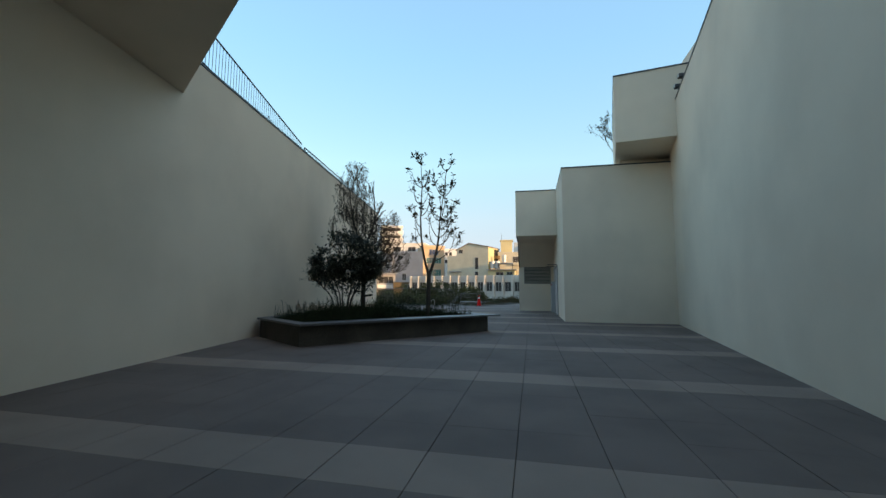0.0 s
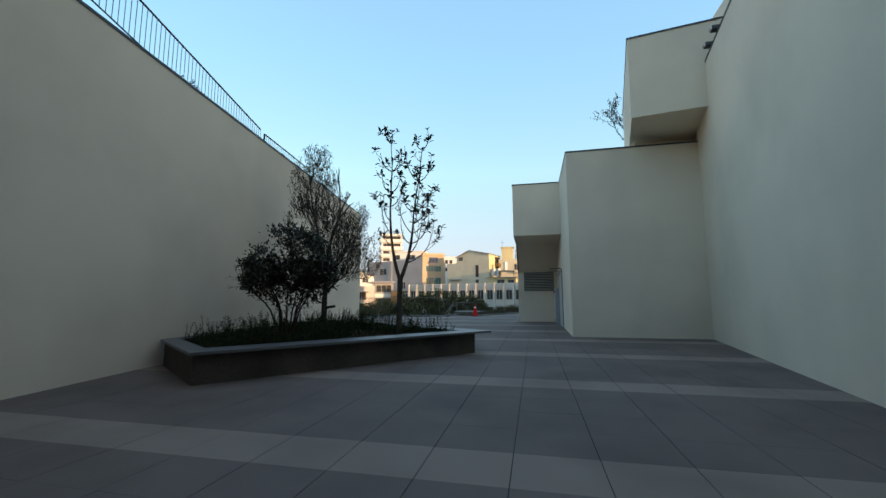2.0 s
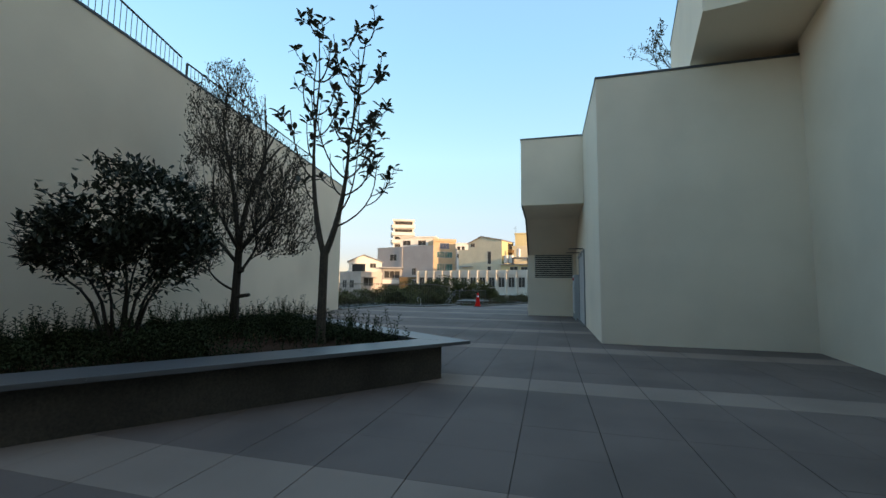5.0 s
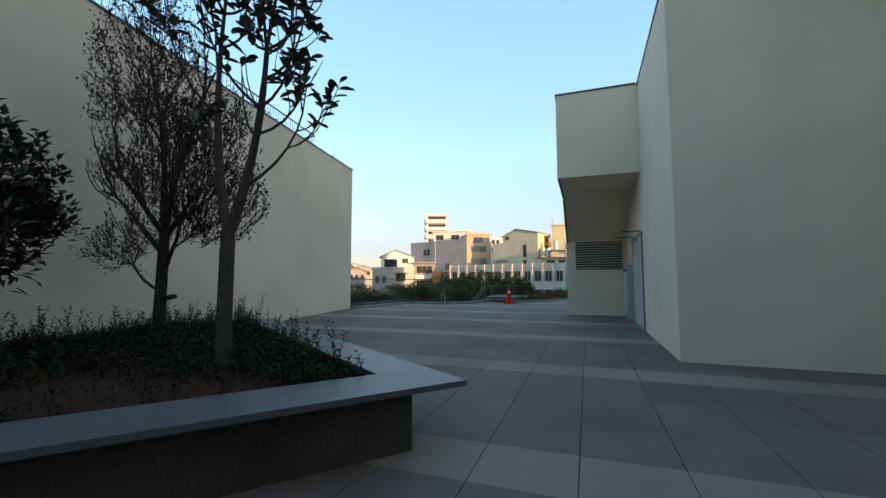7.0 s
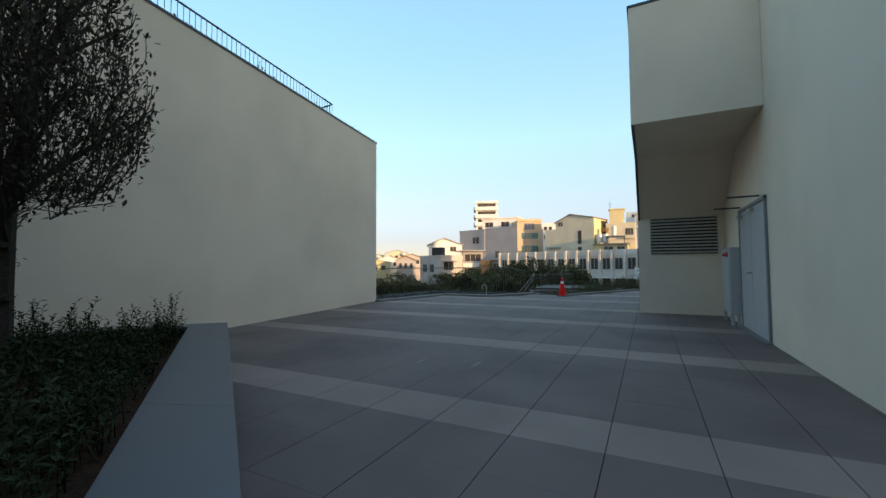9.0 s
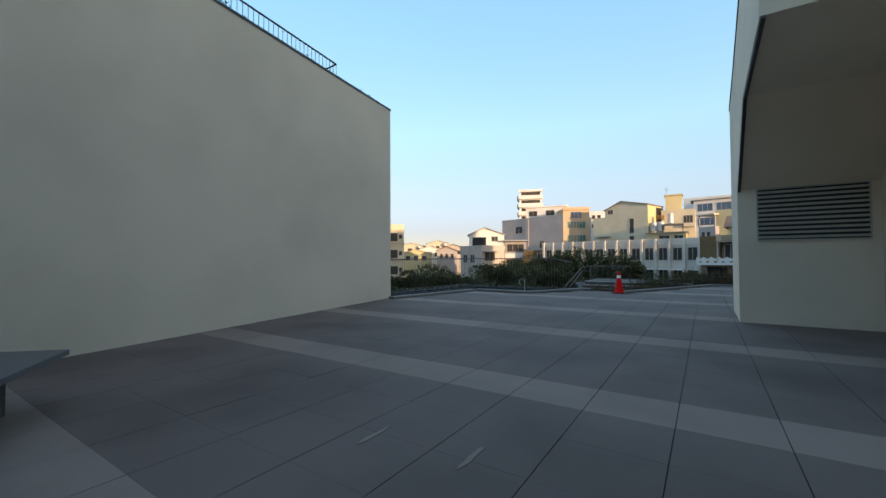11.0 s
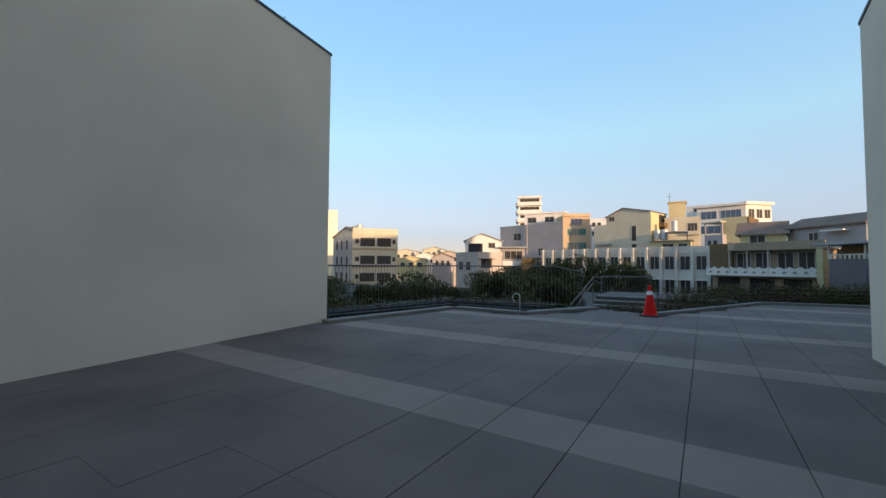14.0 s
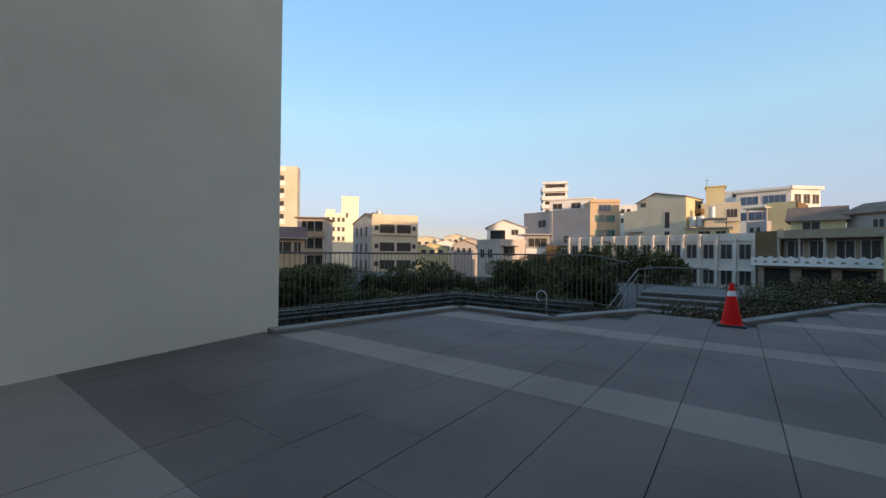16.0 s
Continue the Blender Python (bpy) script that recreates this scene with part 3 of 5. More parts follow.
nodes = [p for p, d in tips if in_crown(p)]
goals = []
while len(goals) < 2300:
    p = Vector((rnd.uniform(-1.65, 1.6), rnd.uniform(-0.85, 0.85), rnd.uniform(0.85, 5.05)))
    if in_crown(p) and noise.noise(p * 1.7) > -0.22:
        goals.append(p)
goals.sort(key=lambda p: (p - Vector((0, 0, 1.6))).length)
table = np.zeros((len(nodes) + len(goals), 3))
table[:len(nodes)] = [tuple(p) for p in nodes]
filled = len(nodes)
bm, sprays = bmesh.new(), []
for p in goals:
    dist = np.linalg.norm(table[:filled] - np.array((p.x * 0.93, p.y * 0.93, p.z - 0.16)), axis=1)
    k = int(dist.argmin())
    if dist[k] > 0.7:
        continue
    a = Vector(table[k])
    mid = a.lerp(p, 0.5) + Vector((p.x - a.x, p.y - a.y, 0)) * 0.15
    add_tube(bm, a, mid, 0.0055, 0.0045, 3, False)
    add_tube(bm, mid, p, 0.0045, 0.003, 3, False)
    sprays += [(p, (p - mid).normalized()), (mid, (p - mid).normalized())]
    table[filled] = tuple(p)
    filled += 1
part("fine_branching", bm, BARK_DARK, twiggy, "fine upright twigs")
part("crown", crown_leaves(sprays, rnd, 3, 0.058, 0.027, 0.75, 0.06), LEAF_FINE, twiggy, "crown of small brownish leaves")

# rounded shrub on several stems
rnd = random.Random(14)
shrub = thing("round_shrub", (-4.71, 11.34, 0.34), "rounded dark evergreen shrub on several thin stems", "shrub")
bm = bmesh.new()
tips = []
for k in range(8):
    a = 2 * math.pi * k / 8 + rnd.uniform(-0.3, 0.3)
    out = rnd.uniform(0.25, 0.6)
    foot = Vector((0.10 * math.cos(a), 0.10 * math.sin(a), -0.03))
    mid = Vector((out * 0.55 * math.cos(a), out * 0.55 * math.sin(a), 0.55))
    add_tube(bm, foot, mid, 0.022, 0.017, 6, False)
    grow(bm, mid, (math.cos(a) * out, math.sin(a) * out, 0.8), 0.52, 0.016, 3, rnd, tips, 0.62, 0.06, 3, 0.60, 0.22, 3, 5, 0.003)
part("stem", bm, BARK_DARK, shrub)
good = []
for p, d in tips:
    e = Vector(((p.x - 0.06) / 0.90, p.y / 0.88, (p.z - 1.4) / 0.9))
    if e.length < 1.08 and p.z > 0.5:
        good.append((p, d))
for _ in range(1400):
    v = Vector((rnd.gauss(0, 1), rnd.gauss(0, 1), rnd.gauss(0, 1))).normalized() * rnd.uniform(0.55, 1.0) ** 0.5
    p = Vector((0.06 + v.x * 0.90, v.y * 0.86, 1.40 + v.z * 0.86))
    if noise.noise(p * 2.3) > -0.12 and (p.z > 0.75 or rnd.random() < 0.35):
        good.append((p, v))
part("crown", crown_leaves(good, rnd, 4, 0.10, 0.045, 1.0, 0.08), LEAF_SHRUB, shrub, "dense crown of dark leaves")
bm = bmesh.new()
for _ in range(26):
    v = Vector((rnd.gauss(0, 1), rnd.gauss(0, 1), rnd.gauss(0, 0.8))).normalized()
    c = Vector((v.x * 0.98, v.y * 0.94, 1.42 + v.z * 0.86))
    for k in range(6):
        a = k * 1.05
        add_leaf(bm, c, Vector((math.cos(a), math.sin(a), 0.6)), Vector((0, 0, 1)), 0.05, 0.035)
part("blossom", bm, FLOWER, shrub, "pale open blossoms")

# sapling on the roof behind the box room
rnd = random.Random(3)
sapling = thing("roof_sapling", (4.25, 21.0, 5.5), "small bare sapling on the roof", "tree")
bm = bmesh.new()
tips = []
add_tube(bm, (0, 0, 0), (0, 0, 1.9), 0.03, 0.025, 6)
for w in ((-0.2, 0, 1.0), (0.3, 0.2, 1), (-0.1, -0.3, 1), (-0.4, 0.2, 0.8)):
    grow(bm, (0, 0, 1.6), w, 1.2, 0.018, 2, rnd, tips, 0.5, 0.1, 3, 0.6, 0.2, 4, 5, 0.004)
part("trunk", bm, BARK_DARK, sapling)
part("crown", crown_leaves(tips, rnd, 3, 0.085, 0.04, 0.8, 0.06), LEAF_BIG, sapling, "few dark leaves")


# ---- railing and plants on the wall top ----
def along_left(y, back, z):
    return Vector((left_x(y) - back, y, z))


def picket_rail(name, path, top, foot, gap, label, mat, group="", post_every=12, r_top=0.022, r_pick=0.007, low_rail=0.10):
    """A railing along a path of plan points: top rail, bottom rail, posts and thin pickets."""
    rail = thing(name, (path[0][0], path[0][1], 0), label, "railing", group)
    off = Vector((path[0][0], path[0][1], 0))
    tops = top if isinstance(top, (list, tuple)) else [top] * len(path)
    feet = foot if isinstance(foot, (list, tuple)) else [foot] * len(path)
    bm_top, bm_low = bmesh.new(), bmesh.new()
    pick = bmesh.new()
    add_tube(pick, (0, 0, 0), (0, 0, 1), r_pick, r_pick, 5)
    me = bpy.data.meshes.new("picket")
    pick.to_mesh(me)
    pick.free()
    me.materials.append(mat)
    postb = bmesh.new()
    add_box(postb, (-0.022, -0.022, 0), (0.022, 0.022, 1), bevel=0.004)
    pme = bpy.data.meshes.new("post")
    postb.to_mesh(pme)
    postb.free()
    pme.materials.append(mat)
    count = 0
    for k, (a, b) in enumerate(zip(path, path[1:])):
        a3, b3 = Vector((a[0], a[1], tops[k])) - off, Vector((b[0], b[1], tops[k + 1])) - off
        al, bl = Vector((a[0], a[1], feet[k] + low_rail)) - off, Vector((b[0], b[1], feet[k + 1] + low_rail)) - off
        add_tube(bm_top, a3, b3, r_top, r_top, 8)
        add_tube(bm_low, al, bl, r_top * 0.7, r_top * 0.7, 6)
        n = max(1, round((Vector(b) - Vector(a)).length / gap))
        for i in range(n + (k == len(path) - 2)):
            f = i / n
            z1, z0 = a3.lerp(b3, f), al.lerp(bl, f)
            post = count % post_every == 0
            ob = new("post" if post else "picket", pme if post else me)
            ob.parent = rail
            low = z0.z - (low_rail + 0.12 if post else 0)
            ob.matrix_basis = Matrix.Translation((z1.x, z1.y, low)) @ Matrix.Diagonal((1, 1, z1.z - low, 1))
            count += 1
    part("top_rail", bm_top, mat, rail)
    part("bottom_rail", bm_low, mat, rail)
    return rail


picket_rail("roof_railing", [(-5.46, -1.0), (-8.59, 15.2)], [8.45, 6.74], [7.0, 5.25], 0.135, "dark steel picket railing beside a sloping roof path", RAIL_DARK, "roof railings", post_every=400, low_rail=0.55)
picket_rail("roof_railing", [(-8.52, 15.3), (-9.5, 22.2), (-11.6, 22.35)], [6.63, 6.55, 6.55], 5.25, 0.135, "dark steel picket railing turning a corner on the roof terrace", RAIL_DARK, "roof railings", post_every=400, low_rail=0.2)
rnd = random.Random(31)
bm = bmesh.new()
for _ in range(1200):
    y = rnd.uniform(0, 23.2)
    if noise.noise((y * 0.9, 0, 7)) < -0.05:
        continue
    sprig(bm, along_left(y, rnd.uniform(0.44, 0.60), left_top((0, y)) - 0.1), rnd.uniform(0.22, 0.42) + max(0, noise.noise((y * 0.9, 0, 7))) * 0.22, rnd, 0.075, 0.034, gap=0.035)
tagged(part("edge_plant", bm, LEAF_COVER), "small tufts of plants along the roof terrace edge", "plants", kind="stuff")


# ---- service corner: louvre, door, hose cabinet, wall lights ----
vent = thing("louvre_vent", (-0.25, 23.35, 1.43), "wide grey metal louvre vent set in stucco", "vent")
# dark sheet in place of the shade behind the slats
bm = bmesh.new()
add_box(bm, (0, -0.006, 0), (1.35, -0.002, 0.85))
part("backing", bm, INNER_SHADE, vent)
bm = bmesh.new()
for lo, hi in (((-0.02, -0.025, -0.02), (1.37, -0.003, 0.0)), ((-0.02, -0.025, 0.85), (1.37, -0.003, 0.87)), ((-0.02, -0.025, 0), (0.0, -0.003, 0.85)), ((1.35, -0.025, 0), (1.37, -0.003, 0.85))):
    add_box(bm, lo, hi)
part("frame", bm, LOUVRE, vent)
for k in range(11):
    bm = bmesh.new()
    add_box(bm, (0.003, -0.020, -0.019), (1.347, -0.010, 0.019), pose(0, 0, 0.045 + k * 0.076, 18))
    part("slat", bm, LOUVRE, vent)

door = tagged(new("door_1"), "closed pale grey double steel door in a dark frame", "door", kind="structure")
door.matrix_basis = Matrix.Translation((1.24, 19.72, 0))
bm = bmesh.new()
for lo, hi in (((-0.035, -0.06, 0), (-0.002, 0.0, 2.18)), ((-0.035, 1.80, 0), (-0.002, 1.86, 2.18)), ((-0.035, -0.06, 2.12), (-0.002, 1.86, 2.18))):
    add_box(bm, lo, hi, bevel=0.004)
part("door_frame", bm, FRAME_GREY, door)
for y0, y1 in ((0.005, 0.92), (0.93, 1.795)):
    bm = bmesh.new()
    add_box(bm, (-0.022, y0, 0.02), (-0.003, y1, 2.115), bevel=0.003)
    leaf = part("door_leaf", bm, DOOR_PAINT, door)
    bm = bmesh.new()
    add_box(bm, (-0.085, y1 - 0.28, 2.02), (-0.024, y1 - 0.06, 2.085), bevel=0.006)
    part("door_closer", bm, STEEL, leaf)
bm = bmesh.new()
add_tube(bm, (-0.022, 0.97, 1.02), (-0.075, 0.97, 1.02), 0.011, 0.011, 8)
add_tube(bm, (-0.075, 0.97, 1.02), (-0.075, 1.11, 1.02), 0.010, 0.010, 8)
part("door_handle", bm, STEEL, door)
bm = bmesh.new()
add_box(bm, (-0.032, 0.945, 0.86), (-0.022, 0.985, 0.98), bevel=0.003)
part("lock_plate", bm, STEEL, door)
for y in (0.35, 1.80):
    bm = bmesh.new()
    add_box(bm, (-0.42, y - 0.018, 2.215), (-0.003, y + 0.018, 2.24), bevel=0.003)
    part("stay_bracket", bm, RAIL_DARK, door, "thin dark bracket above the door")
bm = bmesh.new()
add_box(bm, (-0.10, -0.1, 0.001), (-0.003, 1.9, 0.014), bevel=0.003)
part("door_sill", bm, KERB, door)

hose = thing("hydrant_cabinet", (1.10, 22.05, 0), "white fire hydrant cabinet on short legs", "cabinet")
bm = bmesh.new()
add_box(bm, (-0.035, -0.36, 0.20), (0.125, 0.50, 1.50), bevel=0.012)
part("body", bm, DOOR_PAINT, hose)
bm = bmesh.new()
add_box(bm, (-0.046, -0.32, 0.26), (-0.036, 0.46, 1.22), bevel=0.003)
part("door", bm, DOOR_PAINT, hose)
for x, y in ((-0.01, -0.33), (0.09, -0.33), (-0.01, 0.47), (0.09, 0.47)):
    bm = bmesh.new()
    add_box(bm, (x - 0.025, y - 0.025, 0.0), (x + 0.025, y + 0.025, 0.20))
    part("leg", bm, DOOR_PAINT, hose)
for y, r in ((-0.16, 0.055), (0.12, 0.035)):
    bm = bmesh.new()
    add_lathe(bm, ((r, 0), (r, 0.02), (r * 0.6, 0.04), (0.01, 0.045)), sides=14)
    bmesh.ops.transform(bm, verts=bm.verts[:], matrix=pose(-0.035, y, 1.36, 0, -90, 0))
    part("alarm_bell" if r > 0.05 else "alarm_lamp", bm, RED_PLASTIC, hose, "red round alarm fitting")

for y, z in ((14.35, 7.05), (13.7, 7.045)):
    lamp = thing("flood_light", (right_x(y) + 0.12, y, z), "small black floodlight on the wall top", "light", "wall floodlights")
    bm = bmesh.new()
    add_tube(bm, (0, 0, 0), (-0.04, 0, 0.16), 0.018, 0.018, 8)
    part("bracket", bm, RAIL_DARK, lamp)
    bm = bmesh.new()
    add_box(bm, (-0.20, -0.08, 0.13), (0.03, 0.08, 0.25), bevel=0.02)
    part("housing", bm, RAIL_DARK, lamp)
    bm = bmesh.new()
    add_box(bm, (-0.215, -0.065, 0.145), (-0.201, 0.065, 0.235))
    part("lens", bm, STEEL, lamp)

# ---- traffic cone ----
cone = thing("traffic_cone", (-3.33, 28.32, 0.0), "red traffic cone with a white reflective band", "traffic cone")
bm = bmesh.new()
add_box(bm, (-0.20, -0.20, 0.001), (0.20, 0.20, 0.03), bevel=0.012)
part("base", bm, RUBBER, cone, "black rubber base")
bm = bmesh.new()
add_lathe(bm, ((0.165, 0.03), (0.16, 0.05), (0.145, 0.055), (0.035, 0.66), (0.026, 0.70), (0.02, 0.70)), sides=28)
part("body", bm, CONE_RED, cone)
bm = bmesh.new()
add_lathe(bm, ((0.0665, 0.49), (0.0510, 0.575), (0.0475, 0.575), (0.063, 0.49)), sides=28)
part("band", bm, CONE_BAND, cone, "white reflective band")
bm = bmesh.new()
add_lathe(bm, ((0.036, 0.655), (0.036, 0.68), (0.028, 0.70), (0.018, 0.705)), sides=20)
part("cap", bm, CONE_RED, cone)


# ---- terrace edge: kerbs, fence, beds, steps ----
def kerb_run(points, width, top, name, label, step=1.2):
    bm = bmesh.new()
    pieces = []
    for a, b in zip(points, points[1:]):
        a, b = Vector(a), Vector(b)
        n = max(1, round((b - a).length / step))
        w = (b - a).normalized()
        nor = Vector((-w.y, w.x)) * width
        for k in range(n):
            p, q = a.lerp(b, k / n) + w * 0.003, a.lerp(b, (k + 1) / n) - w * 0.003
            pieces.append([tuple(p), tuple(q), tuple(q + nor), tuple(p + nor)])
    home = tagged(new(name), label, "kerb", kind="structure")
    bm.free()
    for quad in pieces:
        bm = bmesh.new()
        add_prism(bm, quad, -0.02, top)
        bmesh.ops.bevel(bm, geom=[e for e in bm.edges], offset=0.012, segments=1, affect="EDGES")
        part("kerb_stone", bm, KERB, home)
    return home


kerb_run([(-8.33, 23.26), (-7.72, 26.92), (-5.75, 26.85), (-4.6, 29.1)], 0.24, 0.07, "kerb_left", "pale stone kerb along the terrace edge")
kerb_run([(-3.14, 28.45), (-0.75, 33.6), (2.1, 34.0), (9.0, 34.9)], 0.20, 0.07, "kerb_right", "pale stone kerb beside the planting bed")

picket_rail("terrace_fence", [(-10.6, 24.2), (-9.9, 30.0), (-6.08, 30.1), (-5.25, 29.98)], [1.12, 1.12, 1.12, 0.965], [-0.08, -0.08, -0.08, -0.20], 0.115, "grey steel picket fence along the terrace edge", RAIL_GREY, "terrace fences", post_every=400, r_top=0.02, r_pick=0.0075, low_rail=0.08)
picket_rail("landing_fence", [(-5.75, 35.0), (-3.95, 35.0)], 0.73, 0.06, 0.115, "grey picket fence at the back of the landing", HANDRAIL, "terrace fences", post_every=400, r_top=0.022, r_pick=0.008, low_rail=0.06)

# planting trough between kerb and fence
bm = bmesh.new()
add_prism(bm, [(-10.7, 23.6), (-8.70, 23.45), (-7.76, 27.02), (-5.74, 26.88), (-4.5, 29.12), (-4.4, 29.95), (-6.1, 30.2), (-9.95, 30.1), (-10.7, 24.2)], -0.9, -0.13)
tagged(part("bed_left", bm, SOIL), "sunken soil strip between kerb and fence", "soil", kind="structure")
bm = bmesh.new()
add_prism(bm, [(-10.85, 23.6), (-10.7, 23.6), (-10.0, 30.0), (-6.1, 30.16), (-6.1, 30.35), (-10.15, 30.22)], -8, -0.06)
tagged(part("terrace_edge", bm, STEP), "concrete edge of the terrace below the fence", "concrete edge", kind="structure")
for a, b in (((-10.0, 24.2), (-9.25, 29.0)), ((-9.25, 29.0), (-6.0, 29.05)), ((-9.55, 24.0), (-8.65, 28.2)), ((-8.65, 28.2), (-5.6, 28.15))):
    bm = bmesh.new()
    a3, b3 = Vector((*a, -0.03)), Vector((*b, -0.03))
    add_tube(bm, a3, b3, 0.032, 0.032, 8)
    for f in (0.15, 0.5, 0.85):
        q = a3.lerp(b3, f)
        add_box(bm, (q.x - 0.04, q.y - 0.04, -0.14), (q.x + 0.04, q.y + 0.04, -0.06))
    tagged(part("water_pipe", bm, RAIL_DARK), "dark irrigation pipe on low blocks by the fence", "pipe", "irrigation pipes")
tap = thing("garden_tap", (-6.30, 27.75, -0.13), "grey hose looped over a standpipe by the fence", "hose")
bm = bmesh.new()
add_tube(bm, (0.06, -0.05, 0.0), (0.06, -0.05, 0.50), 0.014, 0.014, 8)
part("standpipe", bm, STEEL, tap)
bm = bmesh.new()
loop = [Vector((-0.05 + 0.10 * math.cos(a), -0.03, 0.44 + 0.11 * math.sin(a))) for a in [k * math.pi / 9 - 0.3 for k in range(14)]]
add_sweep(bm, loop, 0.009, 6)
part("hose_loop", bm, STEEL, tap)
rnd = random.Random(52)
bm = bmesh.new()
TROUGH = [(-10.5, 24.2), (-9.0, 23.9), (-8.0, 27.3), (-5.9, 27.2), (-4.8, 29.3), (-6.0, 29.9), (-9.7, 29.8)]
count = 0
while count < 900:
    q = (rnd.uniform(-10.5, -4.6), rnd.uniform(23.9, 29.9))
    if not inside(q, TROUGH):
        continue
    count += 1
    sprig(bm, (q[0], q[1], -0.14), rnd.uniform(0.05, 0.2), rnd, 0.06, 0.03, lean=0.6, gap=0.03)
tagged(part("trough_plant", bm, LEAF_COVER), "scattered seedlings in the soil strip", "plants", kind="stuff")

# planting bed in the corner beside the stairs
bm = bmesh.new()
add_prism(bm, [(-4.5, 29.1), (-3.65, 28.76), (-3.16, 28.5), (-0.78, 33.7), (2.0, 34.2), (9, 35.2), (9, 37.0), (1.0, 36.2), (-2.0, 35.4), (-3.8, 30.6), (-4.8, 30.4)], -0.9, -0.25)
tagged(part("bed_right", bm, SOIL), "planting bed soil beyond the kerb", "soil", kind="structure")
rnd = random.Random(44)
bm = bmesh.new()
bm2 = bmesh.new()
BED = [(-4.4, 29.3), (-3.6, 29.0), (-3.2, 28.9), (-0.9, 33.9), (2.0, 34.4), (8.5, 35.2), (8.5, 36.8), (1.0, 36.0), (-2.0, 35.2), (-3.7, 30.4), (-4.6, 30.2)]
count = 0
while count < 2600:
    p = (rnd.uniform(-5, 8.5), rnd.uniform(28.6, 37.5))
    if not inside(p, BED):
        continue
    count += 1
    dense = noise.noise((p[0] * 0.6, p[1] * 0.6, 2.0))
    tall = 0.95 if p[1] > 34.4 and p[0] > -1.5 else (0.80 if p[1] > 31.0 else 0.45)
    h = tall * rnd.uniform(0.4, 1.0)
    sprig(bm if dense > 0.22 else bm2, (p[0], p[1], -0.27), h, rnd, 0.075, 0.04, lean=0.5, gap=0.045)
tagged(part("bed_plant", bm, LEAF_WOODS), "low green shrubs in the planting bed", "plants", kind="stuff")
tagged(part("dry_plant", bm2, LEAF_DRY), "dry brown shrubs in the planting bed", "plants", kind="stuff")
rnd = random.Random(45)
bushes = []
for x, y, s in ((2.4, 38.2, 1.55), (4.2, 38.6, 1.75), (0.3, 36.6, 0.7), (-1.4, 36.4, 0.75), (6.0, 38.4, 1.6), (-0.6, 35.6, 0.55)):
    bush = thing("garden_bush", (x, y, -1.72 if y > 38 else -0.7), "loose leafy garden bush with pale flowers", "shrub", "garden bushes")
    bmb, tips = bmesh.new(), []
    for k in range(6):
        a = k * 1.05
        grow(bmb, (0, 0, 0), (0.5 * math.cos(a), 0.5 * math.sin(a), 1), 0.75 * s, 0.014, 2, rnd, tips, 0.6, 0.05, 3, 0.62, 0.22, 4, 5, 0.003)
    part("stem", bmb, BARK, bush)
    part("crown", crown_leaves(tips, rnd, 6, 0.10, 0.045, 0.9, 0.12), LEAF_DRY if x < 1 else LEAF_WOODS, bush)

# short stairs from the sunken corner up to a landing
stairs = thing("garden_stairs", (-5.45, 31.2, -0.53), "wide grey concrete garden stairs with pale nosings", "stairs")
for k in range(5):
    bm = bmesh.new()
    add_box(bm, (0, 0.36 * k, -0.6), (4.0, 0.36 * (k + 1) - 0.002 if k < 4 else 3.9, 0.13 * (k + 1)), bevel=0.008)
    step_ob = part("step", bm, STEP, stairs)
    bm = bmesh.new()
    add_box(bm, (0.02, 0.36 * k - 0.006, 0.13 * (k + 1) - 0.03), (3.98, 0.36 * k + 0.045, 0.13 * (k + 1) + 0.003))
    part("nosing", bm, NOSING, step_ob, "pale nosing strip")
for points in ([(-0.37, -0.9, 0.30), (-0.05, 1.3, 1.28), (0.30, 1.3, 1.28)], [(-0.15, -0.9, 0.31), (-0.06, 1.3, 1.10), (0.27, 1.3, 1.09)]):
    bm = bmesh.new()
    add_sweep(bm, [Vector(p) for p in points], 0.018, 8)
    part("handrail", bm, HANDRAIL, stairs, "slanting steel handrail")
for x, y, z in ((-0.36, -0.85, 0.33), (-0.06, 1.24, 1.26)):
    bm = bmesh.new()
    add_tube(bm, (x, y, z), (x, y, -0.6), 0.016, 0.016, 8)
    part("handrail_post", bm, RAIL_GREY, stairs)
bm = bmesh.new()
add_prism(bm, [(-6.1, 30.3), (-4.2, 30.0), (-3.7, 30.8), (-1.9, 35.5), (-2.2, 39), (-6.6, 39)], -2.2, -0.55)
tagged(part("sunken_floor", bm, GROUND), "dark floor of the sunken stair corner", "floor", kind="structure")

# garden level below the terrace
bm = bmesh.new()
add_prism(bm, [(-60, 30.4), (-6.6, 30.4), (-6.6, 39.2), (-2, 39.2), (9, 38.6), (24, 40), (24, 66), (-60, 60)], -8, -1.75)
tagged(part("garden_level", bm, GROUND), "planted garden level below the terrace", "ground", kind="structure")


